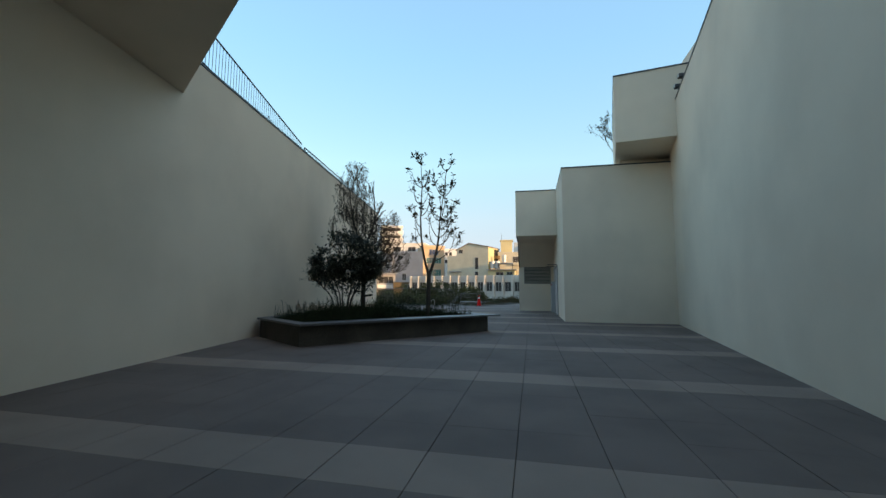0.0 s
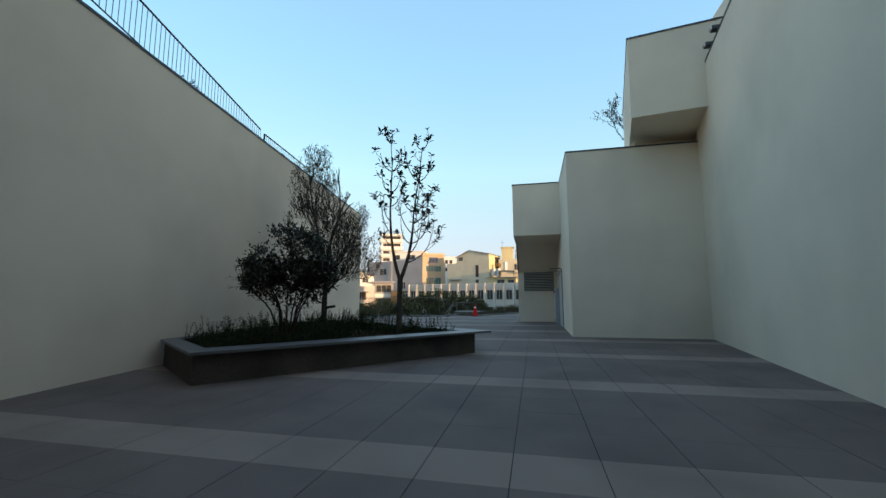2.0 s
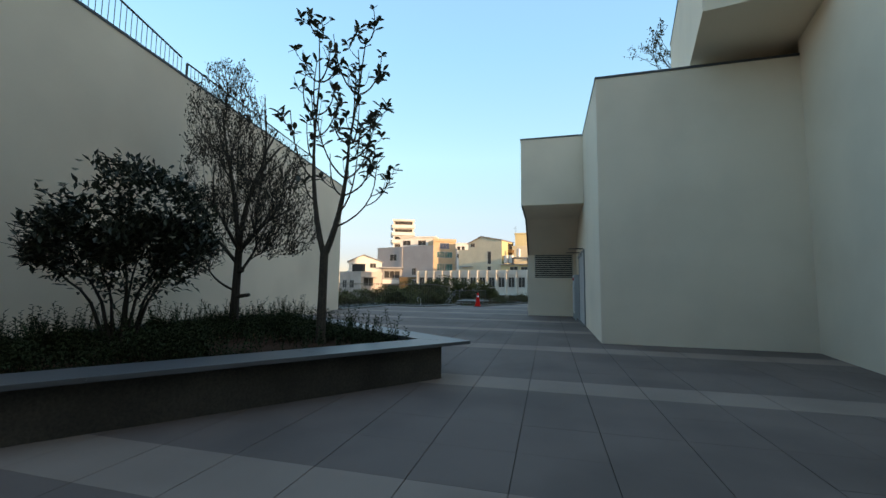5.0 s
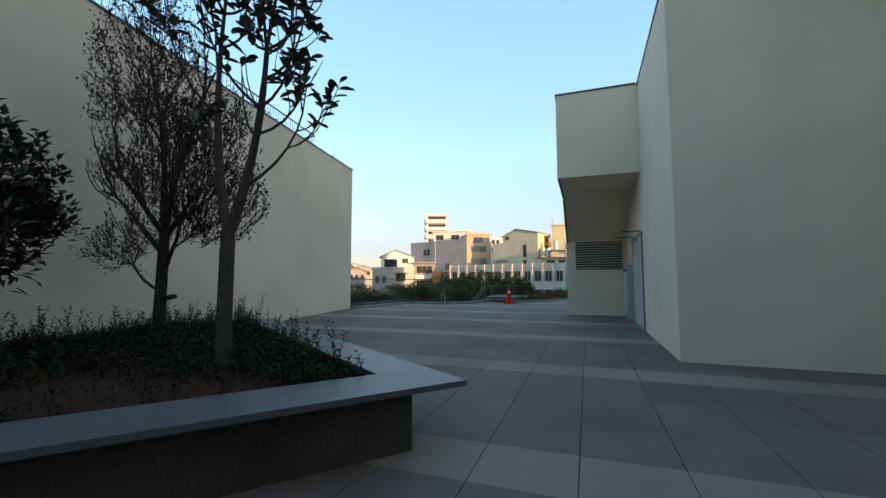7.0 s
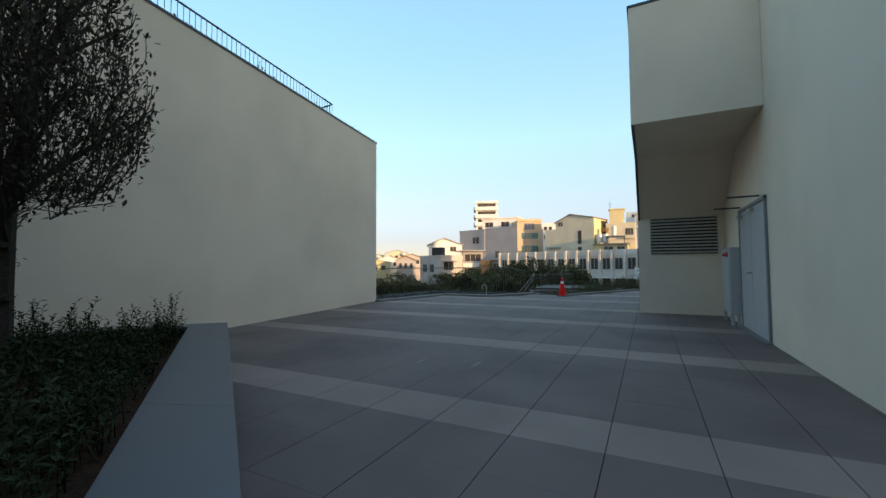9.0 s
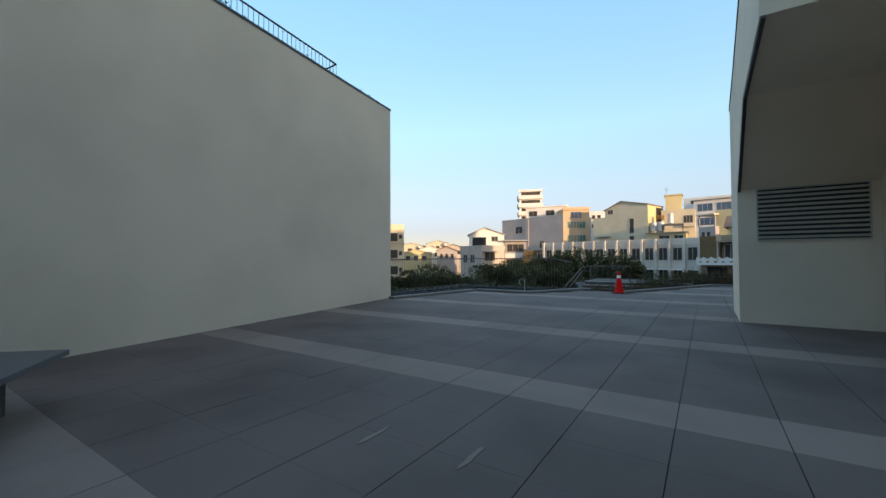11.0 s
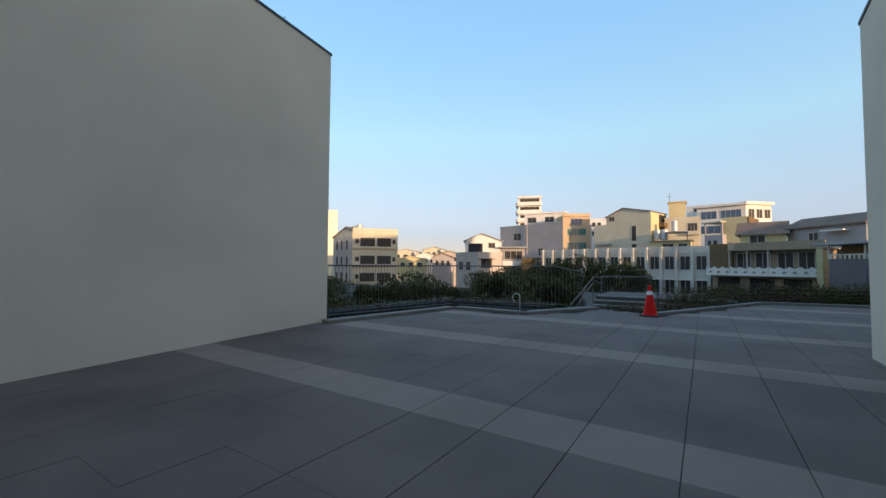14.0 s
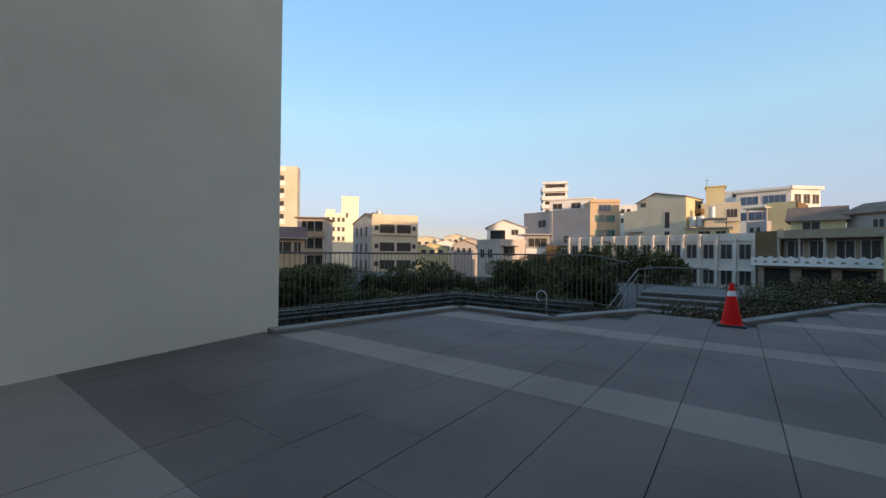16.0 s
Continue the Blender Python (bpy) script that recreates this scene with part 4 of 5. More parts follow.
# ---- trees and hedges below the terrace ----
def clump_crown(rnd, size, leaves, leaf, lumps=9):
    """A crown of many small leaves on a few lumps, with gaps between."""
    centres = [(Vector((rnd.uniform(-0.75, 0.75) * size[0], rnd.uniform(-0.75, 0.75) * size[1], rnd.uniform(0.25, 0.8) * size[2])), rnd.uniform(0.32, 0.55)) for _ in range(lumps)]
    bm = bmesh.new()
    for _ in range(leaves):
        c, r = rnd.choice(centres)
        v = Vector((rnd.gauss(0, 1), rnd.gauss(0, 1), rnd.gauss(0, 1))).normalized() * rnd.uniform(0.7, 1.05)
        p = c + Vector((v.x * r * size[0], v.y * r * size[1], v.z * r * size[2]))
        add_leaf(bm, p, v + Vector((rnd.uniform(-0.6, 0.6), rnd.uniform(-0.6, 0.6), rnd.uniform(-0.4, 0.6))), Vector((0, 0, 1)), leaf * rnd.uniform(0.7, 1.4), leaf * 0.55)
    high = max(v.co.z for v in bm.verts)
    for v in bm.verts:
        v.co.z *= size[2] / high
    return bm


rnd = random.Random(77)
WOODS = [(-30.0, 40.0, 3.4, 3.0, 0.40), (-24.9, 35.6, 2.6, 2.0, 0.20), (-28.5, 35.0, 2.6, 2.0, 0.10), (-15.6, 36.2, 2.65, 2.0, 0.95), (-13.4, 34.6, 1.2, 1.0, 0.35), (-17.8, 35.0, 1.2, 1.1, 0.15),
         (-10.2, 36.0, 1.25, 1.4, 0.90), (-8.3, 38.0, 1.25, 1.5, 1.00), (-11.9, 41.5, 1.6, 1.8, 0.85), (-9.4, 34.4, 1.4, 1.2, 0.10),
         (-11.9, 33.8, 1.5, 1.0, -0.20), (-20.4, 34.6, 1.9, 1.3, -0.75), (-23.0, 32.4, 2.2, 1.0, -0.45), (-15.6, 33.0, 2.0, 1.0, -0.50), (-13.7, 39.5, 1.7, 1.4, -0.05)]
for x, y, r, d, top in WOODS:
    tree = thing("broadleaf_tree", (x, y, -1.75), "dense dark green broadleaf tree below the terrace", "tree", "garden trees")
    bm, tips = bmesh.new(), []
    high = top + 1.75
    for k in range(5):
        a = k * 1.26 + rnd.uniform(-0.3, 0.3)
        add_tube(bm, (0, 0, 0), (0.08 * math.cos(a), 0.08 * math.sin(a), high * 0.3), 0.10, 0.08, 6)
        grow(bm, (0.08 * math.cos(a), 0.08 * math.sin(a), high * 0.3), (0.7 * math.cos(a), 0.7 * math.sin(a), 0.6), high * 0.35, 0.06, 1, rnd, tips, 0.5, 0.1, 3, 0.6, 0.2, 3, 6, 0.01)
    part("trunk", bm, BARK_DARK, tree)
    part("crown", clump_crown(rnd, (r, d, high), 11000, 0.19, 16), LEAF_WOODS, tree)
for x, y, r, d, top in ((-20.5, 73.0, 4.0, 3, 2.1), (-16.0, 73.5, 4.0, 3, 2.8), (-11.5, 74.0, 3.6, 3, 2.3), (-26.0, 76.0, 4.5, 3, 1.2), (-31.0, 78.0, 4.5, 3, 0.6), (8.5, 64.0, 2.0, 2, -0.6), (4.5, 62.0, 2.2, 2, -0.4)):
    tree = thing("broadleaf_tree", (x, y, -8.0), "dense dark street tree before the houses", "tree", "street trees")
    bm = bmesh.new()
    add_tube(bm, (0, 0, 0), (0, 0, 5.5), 0.16, 0.12, 7)
    for k in range(5):
        a = k * 1.26
        add_tube(bm, (0, 0, 4.6), (1.6 * math.cos(a), 1.2 * math.sin(a), 7.2), 0.08, 0.04, 5)
    part("trunk", bm, BARK_DARK, tree)
    crown = clump_crown(rnd, (r, d, top + 3.0), 9000, 0.34, 16)
    bmesh.ops.translate(crown, verts=crown.verts[:], vec=(0, 0, 5.0))
    part("crown", crown, LEAF_WOODS, tree)


# ---- the town beyond ----
def plaster(name, colour, stain=0.3):
    return material(name, colour, 0.9, scale=0.25, vary=0.08, fine=3, bump=0.05, stain=stain * 0.6, stain_scale=0.22, specular=0.2)


CREAM = plaster("cream_plaster", (0.60, 0.54, 0.41))
YELLOW = plaster("yellow_plaster", (0.62, 0.53, 0.31))
WHITE = plaster("white_plaster", (0.80, 0.76, 0.70), 0.35)
GREY = plaster("grey_plaster", (0.40, 0.37, 0.36), 0.2)
ORANGE = plaster("orange_tile", (0.58, 0.42, 0.28), 0.2)
BROWN = plaster("brown_timber_wall", (0.20, 0.13, 0.07), 0.4)
SCHOOL_WALL = plaster("greyed_white_render", (0.70, 0.64, 0.57), 0.5)
OLD_WALL = plaster("weathered_brown_render", (0.36, 0.27, 0.20), 0.5)
PINK = plaster("pinkish_concrete", (0.52, 0.45, 0.40), 0.4)
ROOF_BROWN = material("brown_sheet_roof", (0.22, 0.145, 0.105), 0.85, scale=0.5, vary=0.2, fine=6, bump=0.2, stain=0.3)
TAN = plaster("stained_tan_render", (0.40, 0.31, 0.22), 0.5)
# brightened cream, the low sun on the far block put into its colour
LIT_CREAM = plaster("lit_cream_render", (0.80, 0.74, 0.58), 0.15)
ROOF_MAROON = material("maroon_sheet_roof", (0.16, 0.075, 0.06), 0.8, scale=0.5, vary=0.2, fine=6, bump=0.2, stain=0.3)
ROOF_GREY = material("grey_sheet_roof", (0.34, 0.34, 0.34), 0.55, scale=0.5, vary=0.15, fine=6, bump=0.2, stain=0.3)
SHUTTER = material("grey_roller_shutter", (0.13, 0.14, 0.155), 0.5, 0.2, scale=0.6, vary=0.15, fine=20, bump=0.1, stain=0.2)
PANE = material("dark_window_glass", (0.045, 0.042, 0.04), rough=0.4, vary=0.4, scale=0.8, fine=3, bump=0, specular=0.25)
PANE_BLUE = glass("blue_window_glass", (0.07, 0.12, 0.19))
PANE_TEAL = glass("teal_window_glass", (0.06, 0.17, 0.15))
SASH = material("pale_window_frame", (0.42, 0.40, 0.37), 0.6, vary=0.1)


class House:
    """A building in its own frame: x along its front from p0 to p1, y to the back, z from the street."""

    def __init__(self, name, label, p0, p1, depth, top, wall, z0=-8.0, group="town houses", category="building"):
        a, b = Vector(p0), Vector(p1)
        self.w, self.d, self.h, self.z0 = (b - a).length, depth, top - z0, z0
        self.ob = thing(name, (a.x, a.y, z0), label, category, group, math.atan2(b.y - a.y, b.x - a.x))
        bm = bmesh.new()
        add_box(bm, (0, 0, 0), (self.w, depth, self.h))
        part("wall", bm, wall, self.ob)

    def box(self, name, lo, hi, mat, label="", parent=None):
        bm = bmesh.new()
        add_box(bm, (lo[0], lo[1], lo[2] - self.z0), (hi[0], hi[1], hi[2] - self.z0))
        return part(name, bm, mat, parent or self.ob, label)

    def spot(self, face, s, out, z):
        return {"front": (s, -out, z), "left": (-out, s, z), "right": (self.w + out, s, z)}[face]

    def window(self, face, s0, s1, za, zb, pane=None, bars=1, edge=0.09, proud=0.07):
        bm = bmesh.new()

        def bar(a0, a1, b0, b1):
            p, q = self.spot(face, a0, -0.02, b0 - self.z0), self.spot(face, a1, proud, b1 - self.z0)
            add_box(bm, [min(m, n) for m, n in zip(p, q)], [max(m, n) for m, n in zip(p, q)])

        bar(s0 - edge, s0, za - edge, zb + edge)
        bar(s1, s1 + edge, za - edge, zb + edge)
        bar(s0, s1, za - edge, za)
        bar(s0, s1, zb, zb + edge)
        for k in range(1, bars + 1):
            m = s0 + (s1 - s0) * k / (bars + 1)
            bar(m - 0.035, m + 0.035, za, zb)
        frame_ob = part("window", bm, SASH, self.ob)
        bm = bmesh.new()
        p, q = self.spot(face, s0, 0.004, za - self.z0), self.spot(face, s1, 0.022, zb - self.z0)
        add_box(bm, [min(m, n) for m, n in zip(p, q)], [max(m, n) for m, n in zip(p, q)])
        part("pane", bm, pane or PANE, frame_ob)

    def parapet(self, mat, top, thick=0.2):
        bm = bmesh.new()
        for lo, hi in (((-0.06, -0.06), (self.w + 0.06, thick)), ((-0.06, self.d - thick), (self.w + 0.06, self.d + 0.06)), ((-0.06, thick), (thick, self.d - thick)), ((self.w - thick, thick), (self.w + 0.06, self.d - thick))):
            add_box(bm, (*lo, self.h - 0.05), (*hi, top - self.z0))
        part("parapet", bm, mat, self.ob)

    def gable(self, x0, x1, left, peak_x, peak, right, wall, roof, over=0.35, thick=0.18, y0=0.0, y1=None):
        """A gable over the front from x0 to x1, with its ridge running back."""
        y1 = self.d if y1 is None else y1
        z = self.z0
        bm = bmesh.new()
        add_profile(bm, [(x0, self.h), (x1, self.h), (x1, right - z), (peak_x, peak - z), (x0, left - z)], "y", y0 + 0.002, y1)
        part("gable", bm, wall, self.ob)
        for a, b in (((x0 - over, left - z - over * (peak - left) / max(0.1, peak_x - x0)), (peak_x, peak - z)), ((peak_x, peak - z), (x1 + over, right - z - over * (peak - right) / max(0.1, x1 - peak_x)))):
            bm = bmesh.new()
            add_profile(bm, [(a[0], a[1] + 0.01), (b[0], b[1] + 0.01), (b[0], b[1] + thick), (a[0], a[1] + thick)], "y", y0 - over, y1 + over)
            part("roof", bm, roof, self.ob)


def tank(place, r, h):
    t = thing("water_tank", place, "stainless steel rooftop water tank", "water tank", "water tanks")
    bm = bmesh.new()
    add_lathe(bm, ((r, 0.3), (r, h - 0.15), (r * 0.5, h), (0.05, h + 0.02)), sides=16)
    part("drum", bm, TANK, t)
    bm = bmesh.new()
    for k in range(4):
        a = k * math.pi / 2
        add_tube(bm, (r * 0.8 * math.cos(a), r * 0.8 * math.sin(a), 0), (r * 0.8 * math.cos(a), r * 0.8 * math.sin(a), 0.32), 0.05, 0.05, 5)
    part("stand", bm, RAIL_DARK, t)


# tall beige tower with dark balcony bands
h = House("apartment_tower", "tall beige apartment tower with dark balcony bands", (-109.5, 80.1), (-103.5, 86.2), 4, 25.0, CREAM, group="town towers")
for z in (21.0, 17.4, 13.8, 10.2, 6.6, 3.0):
    h.box("balcony", (0.2, -0.5, z - 1.6), (5.3, -0.003, z - 0.2), WHITE)
    h.window("front", 0.5, 5.0, z, z + 1.3, bars=3)
h.box("parapet", (0, -0.3, 23.4), (5.4, -0.004, 24.9), WHITE)

h = House("tin_roof_house", "low tan house under a maroon sheet roof", (-56.5, 48.2), (-52.7, 54.1), 8, 3.0, TAN)
bm = bmesh.new()
add_profile(bm, [(-0.7, 2.95 - h.z0), (8.6, 2.95 - h.z0), (4.0, 4.75 - h.z0)], "x", -0.4, h.w + 0.4)
part("roof", bm, ROOF_MAROON, h.ob, "maroon sheet roof with a low ridge")
h.box("gutter", (-0.4, -0.78, 2.86), (h.w + 0.4, -0.7, 2.98), SASH)
for s0, s1 in ((0.6, 2.4), (3.0, 5.2), (5.6, 6.5)):
    h.window("front", s0, s1, 0.9, 2.4, bars=1)

h = House("balcony_house", "narrow plastered house with dark open balconies", (-66.7, 62.2), (-63.2, 65.4), 8, 7.0, PINK)
h.box("roof", (-0.5, -0.8, 7.0), (h.w + 0.4, 8.2, 7.22), ROOF_BROWN)
for z in (4.9, 1.8, -1.3):
    # flat dark panel on the wall stands for the balcony's inner shade
    h.box("shade_panel", (0.7, -0.03, z - 0.2), (h.w - 0.4, -0.003, z + 1.6), INNER_SHADE, "flat dark panel for the shade in an open balcony")
    balcony = h.box("balcony", (0.45, -0.8, z - 1.3), (h.w - 0.15, -0.033, z - 0.2), TAN)
    h.box("rail", (0.45, -0.8, z + 0.05), (h.w - 0.15, -0.74, z + 0.12), RAIL_GREY, "", balcony)
    for s0 in (0.45, 1.7, 3.0, h.w - 0.25):
        h.box("post", (s0, -0.8, z - 0.198), (s0 + 0.1, -0.7, z + 1.75), SASH, "", balcony)

h = House("office_block", "cream office block with the low sun put into its colour", (-107.1, 98.4), (-103.2, 103.4), 10, 12.4, LIT_CREAM)
h.parapet(LIT_CREAM, 13.2)
h.box("roof_room", (0.3, 1.0, 13.2), (3.0, 4.0, 14.4), LIT_CREAM)
for z in (10.5, 7.5, 4.5):
    for s in (0.6, 2.2, 3.8, 5.2):
        h.window("front", s, s + 0.8, z, z + 1.3, bars=0)
h = House("lift_tower", "cream lift tower with an aerial, sunlight put into its colour", (-104.8, 103.0), (-101.4, 107.1), 6, 18.2, LIT_CREAM, group="town towers")
h.parapet(LIT_CREAM, 18.8)
bm = bmesh.new()
add_tube(bm, (h.w / 2, 2, h.h), (h.w / 2, 2, h.h + 2.6), 0.06, 0.03, 5)
part("aerial", bm, RAIL_DARK, h.ob)
h.window("front", 1.2, 2.0, 12, 13.4, bars=0)

# three-storey cream building with wide windows
h = House("corner_building", "three-storey cream building with wide dark windows", (-64.3, 77.9), (-58.7, 86.0), 9, 8.6, CREAM)
W = h.w
for z in (5.1, 1.3, -2.4, -6.0):
    for a, b, bars in ((0.06, 0.14, 0), (0.17, 0.485, 0), (0.535, 0.845, 0), (0.88, 0.95, 0)):
        wide = b - a > 0.2
        zz = z if wide else z + 0.6
        h.window("front", a * W, b * W, zz, z + 1.8 if wide else zz + 0.9, bars=bars)
    h.box("ledge", (-0.1, -0.35, z - 0.45), (W + 0.1, -0.003, z - 0.25), CREAM)
    for s in (2.0, 4.2, 6.4):
        h.window("left", s, s + 0.8, z, z + 1.6, bars=0)
h.box("parapet", (0, -0.2, 7.6), (W, -0.004, 8.95), CREAM)
h.gable(-0.02, 0.9, 8.6, 0.4, 9.2, 8.6, CREAM, ROOF_BROWN, over=0.1)
tank(tuple(h.ob.matrix_basis @ Vector((2.0, 3.0, h.h))), 0.7, 1.5)

h = House("gabled_annex", "shaded gabled wing with narrow windows", (-72.9, 80.3), (-64.4, 77.87), 4, 7.2, PINK)
h.gable(0, h.w, 7.2, h.w * 0.7, 9.2, 8.2, CREAM, ROOF_BROWN, over=0.2)
for z in (4.4, 0.9, -2.6):
    for s in (1.6, 3.8, 6.2):
        h.window("front", s, s + 0.9, z, z + 2.0, bars=0)

# unseen slab out along the street, added on the sunward side to shade houses
h = House("shade_slab", "unseen plastered slab added along the street to shade houses", (28.2, 51.5), (28.5, 18.0), 14, 18.2, PINK)
for z in (13.2, 9.7, 6.2, 2.7):
    for k in range(int(h.w / 3.5)):
        h.window("front", 0.9 + k * 3.5, 2.9 + k * 3.5, z, z + 1.6)

# low roofs in the middle distance
for p0, p1, d, top, wall, roof in (((-95.0, 126.0), (-86.5, 132.5), 9, 5.6, CREAM, ROOF_GREY), ((-84.5, 131.0), (-78.0, 135.5), 9, 6.4, CREAM, ROOF_GREY), ((-76.5, 115.0), (-70.5, 119.5), 8, 3.8, WHITE, ROOF_GREY),
                                   ((-71.0, 120.0), (-65.0, 124.0), 8, 4.4, PINK, ROOF_BROWN), ((-62.5, 105.0), (-58.0, 108.0), 8, 3.2, GREY, ROOF_BROWN), ((-60.0, 122.0), (-56.0, 125.0), 8, 5.0, WHITE, ROOF_GREY), ((-75.0, 105.0), (-68.0, 110.0), 8, 2.6, YELLOW, ROOF_GREY)):
    h = House("low_house", "low plastered house with a sheet roof", p0, p1, d, top, wall)
    h.gable(0, h.w, top, h.w * 0.5, top + 1.1, top, wall, roof)
    for s in (0.15, 0.42, 0.7):
        h.window("front", s * h.w, (s + 0.14) * h.w, top - 2.0, top - 0.8, bars=0)
    tank(tuple(h.ob.matrix_basis @ Vector((h.w * 0.8, -1.2, h.h - 1.0))), 0.6, 1.2) if top > 5 else None

# pinkish house with a small gabled storey on its roof
h = House("concrete_house", "pinkish concrete house with a roof terrace", (-42.5, 84.1), (-36.5, 81.8), 6.0, 3.0, PINK)
h.parapet(PINK, 3.6)
h.window("right", 0.8, 3.4, 0.7, 2.3, bars=1)
h.box("canopy", (h.w - 0.2, 0.3, 2.35), (h.w + 0.9, 4.2, 2.5), PINK)
for s in (1.0, 3.2):
    h.window("front", s, s + 1.2, 0.3, 1.8, bars=1)
    h.window("right", s, s + 1.2, -2.8, -1.2, bars=1)
h = House("roof_house", "small white gabled storey on a flat roof", (-41.5, 85.9), (-35.2, 89.2), 5, 5.9, WHITE, z0=3.0)
h.gable(0, h.w, 5.9, h.w * 0.45, 7.3, 5.9, WHITE, ROOF_GREY)
h.window("front", 4.6, 5.8, 4.6, 5.5)
t = thing("roof_tank", (-38.1, 83.9, 3.0), "dark covered tank on a flat house roof", "water tank", "water tanks")
bm = bmesh.new()
add_box(bm, (-1.2, -0.7, 0.0), (1.2, 0.7, 2.1), bevel=0.12)
part("cover", bm, RUBBER, t)
bm = bmesh.new()
add_box(bm, (-1.3, -0.8, 2.1), (1.3, 0.8, 2.2), bevel=0.03)
part("lid", bm, RAIL_DARK, t)

h = House("balcony_house", "weathered house with white balconies", (-35.0, 89.0), (-31.0, 90.6), 7, 4.5, GREY)
h.box("roof", (-0.6, -0.9, 4.5), (h.w + 0.4, 7.2, 4.75), ROOF_GREY)
for z in (2.4, -0.7, -3.8):
    h.window("front", 0.5, h.w - 0.5, z, z + 1.5, bars=2)
    h.box("balcony", (0.1, -0.9, z - 1.3), (h.w - 0.1, -0.003, z - 0.35), WHITE)
h = House("shed_house", "dark brick house with a small lit annex", (-30.6, 88.0), (-25.5, 88.2), 7, 2.6, BROWN)
h.window("front", 2.8, 3.9, 0.7, 2.0)

# big grey building with an orange front
h = House("grey_hall", "large blank grey rendered building", (-54.9, 130.8), (-33.5, 123.9), 14, 12.6, GREY)
h.parapet(GREY, 13.0)
h.box("pier", (9.4, -0.25, -8.0), (10.6, -0.003, 12.9), GREY)
h.window("front", 5.5, 8.2, 8.6, 10.6)
h.window("front", 14.5, 16.0, 4.0, 6.0)
h = House("roof_rooms", "pale penthouse rooms on a grey roof", (-46.0, 128.4), (-34.5, 129.6), 8, 16.0, WHITE, z0=12.6)
h.box("roof", (-0.3, -0.3, 16.0), (h.w + 0.3, 8.2, 16.35), WHITE)
h.window("front", 1.0, 3.4, 13.6, 15.0)
h.window("front", 6.0, 8.4, 13.6, 15.0)
h = House("orange_building", "orange tiled building with a teal window strip", (-33.5, 123.9), (-27.4, 127.6), 10, 14.6, ORANGE)
h.box("parapet", (-0.1, -0.4, 14.2), (h.w + 0.1, -0.003, 15.0), ORANGE)
h.window("front", 2.1, 5.0, 12.0, 13.7, PANE_BLUE, bars=2)
h.window("front", 1.2, 6.0, 9.3, 11.0, PANE_TEAL, bars=5)
h.window("front", 1.2, 6.0, 5.3, 7.3, PANE_TEAL, bars=5)

h = House("apartment_tower", "pale stepped apartment tower far off", (-71.2, 184.8), (-62.0, 188.2), 10, 31.6, WHITE, group="town towers")
for z in (28.6, 25.0, 21.4, 17.8, 14.2):
    h.box("balcony", (-0.5, -1.2, z - 0.9), (h.w + 0.5, -0.003, z + 0.7), WHITE)
    h.window("front", 0.8, h.w - 0.8, z + 0.9, z + 2.2, bars=4)
    h.box("balcony", (-1.2, 0.0, z - 0.9), (-0.503, 9.5, z + 0.7), WHITE)
h.box("parapet", (-0.4, -0.8, 31.0), (h.w + 0.4, -0.004, 32.0), WHITE)
for p0, p1, top in (((-36.4, 166.5), (-30.0, 167.8), 17.6), ((-29.6, 160.0), (-25.0, 160.0), 14.8)):
    h = House("distant_block", "pale distant apartment block", p0, p1, 9, top, WHITE)
    h.parapet(WHITE, top + 0.5)
    for z in (top - 2.4, top - 5.6):
        for s in (0.8, 2.6):
            h.window("front", s, s + 1.1, z, z + 1.4, bars=0)

# gabled cream house
h = House("gabled_house", "large cream gabled house with a dark roof edge", (-25.1, 121.7), (-12.2, 118.0), 9, 11.2, CREAM)
h.gable(3.2, h.w, 12.9, 7.3, 14.75, 13.5, CREAM, ROOF_BROWN, over=0.3)
h.window("front", 9.3, 10.3, 7.0, 10.4, bars=0)
h.window("front", 4.0, 5.2, 11.9, 12.9, bars=1)
h.window("front", 9.3, 10.3, 5.2, 6.2, bars=0)
h.box("canopy", (1.0, -0.9, 6.2), (4.6, -0.003, 6.4), ROOF_GREY)
# yellower plaster than the front, the sun on this side put into colour
h.box("flank", (h.w + 0.003, 0.0, -8.0), (h.w + 0.12, 8.9, 13.3), YELLOW, "flank with its sunlight put into yellower plaster")
for z in (11.2, 8.4):
    # dark panel in place of the shade within each balcony
    h.box("shade_panel", (h.w + 0.123, 4.6, z), (h.w + 0.14, 8.6, z + 1.9), INNER_SHADE, "flat dark panel for the shade in an open balcony")
    h.box("balcony", (h.w + 0.143, 4.4, z - 1.0), (h.w + 1.3, 8.8, z), BROWN)
h = House("annex", "yellow annex with steel water tanks", (-12.2, 117.5), (-4.5, 117.5), 6, 6.6, YELLOW)
h.box("roof", (-0.4, -0.6, 6.6), (h.w + 0.4, 6.2, 6.8), ROOF_GREY)
h.box("canopy", (3.0, -1.0, 8.4), (7.2, 3.0, 8.6), ROOF_GREY)
h.box("post", (3.1, -0.9, 6.8), (3.25, -0.75, 8.4), RAIL_DARK)
h.box("post", (7.0, -0.9, 6.8), (7.15, -0.75, 8.4), RAIL_DARK)
for x in (-10.9, -9.5):
    tank((x, 118.5, 6.8), 0.72, 2.5)
tank((-7.6, 119.0, 8.6), 0.62, 2.6)
h.window("front", 2.4, 4.4, 4.6, 6.0)
h.window("front", 5.4, 7.0, 4.6, 6.0)

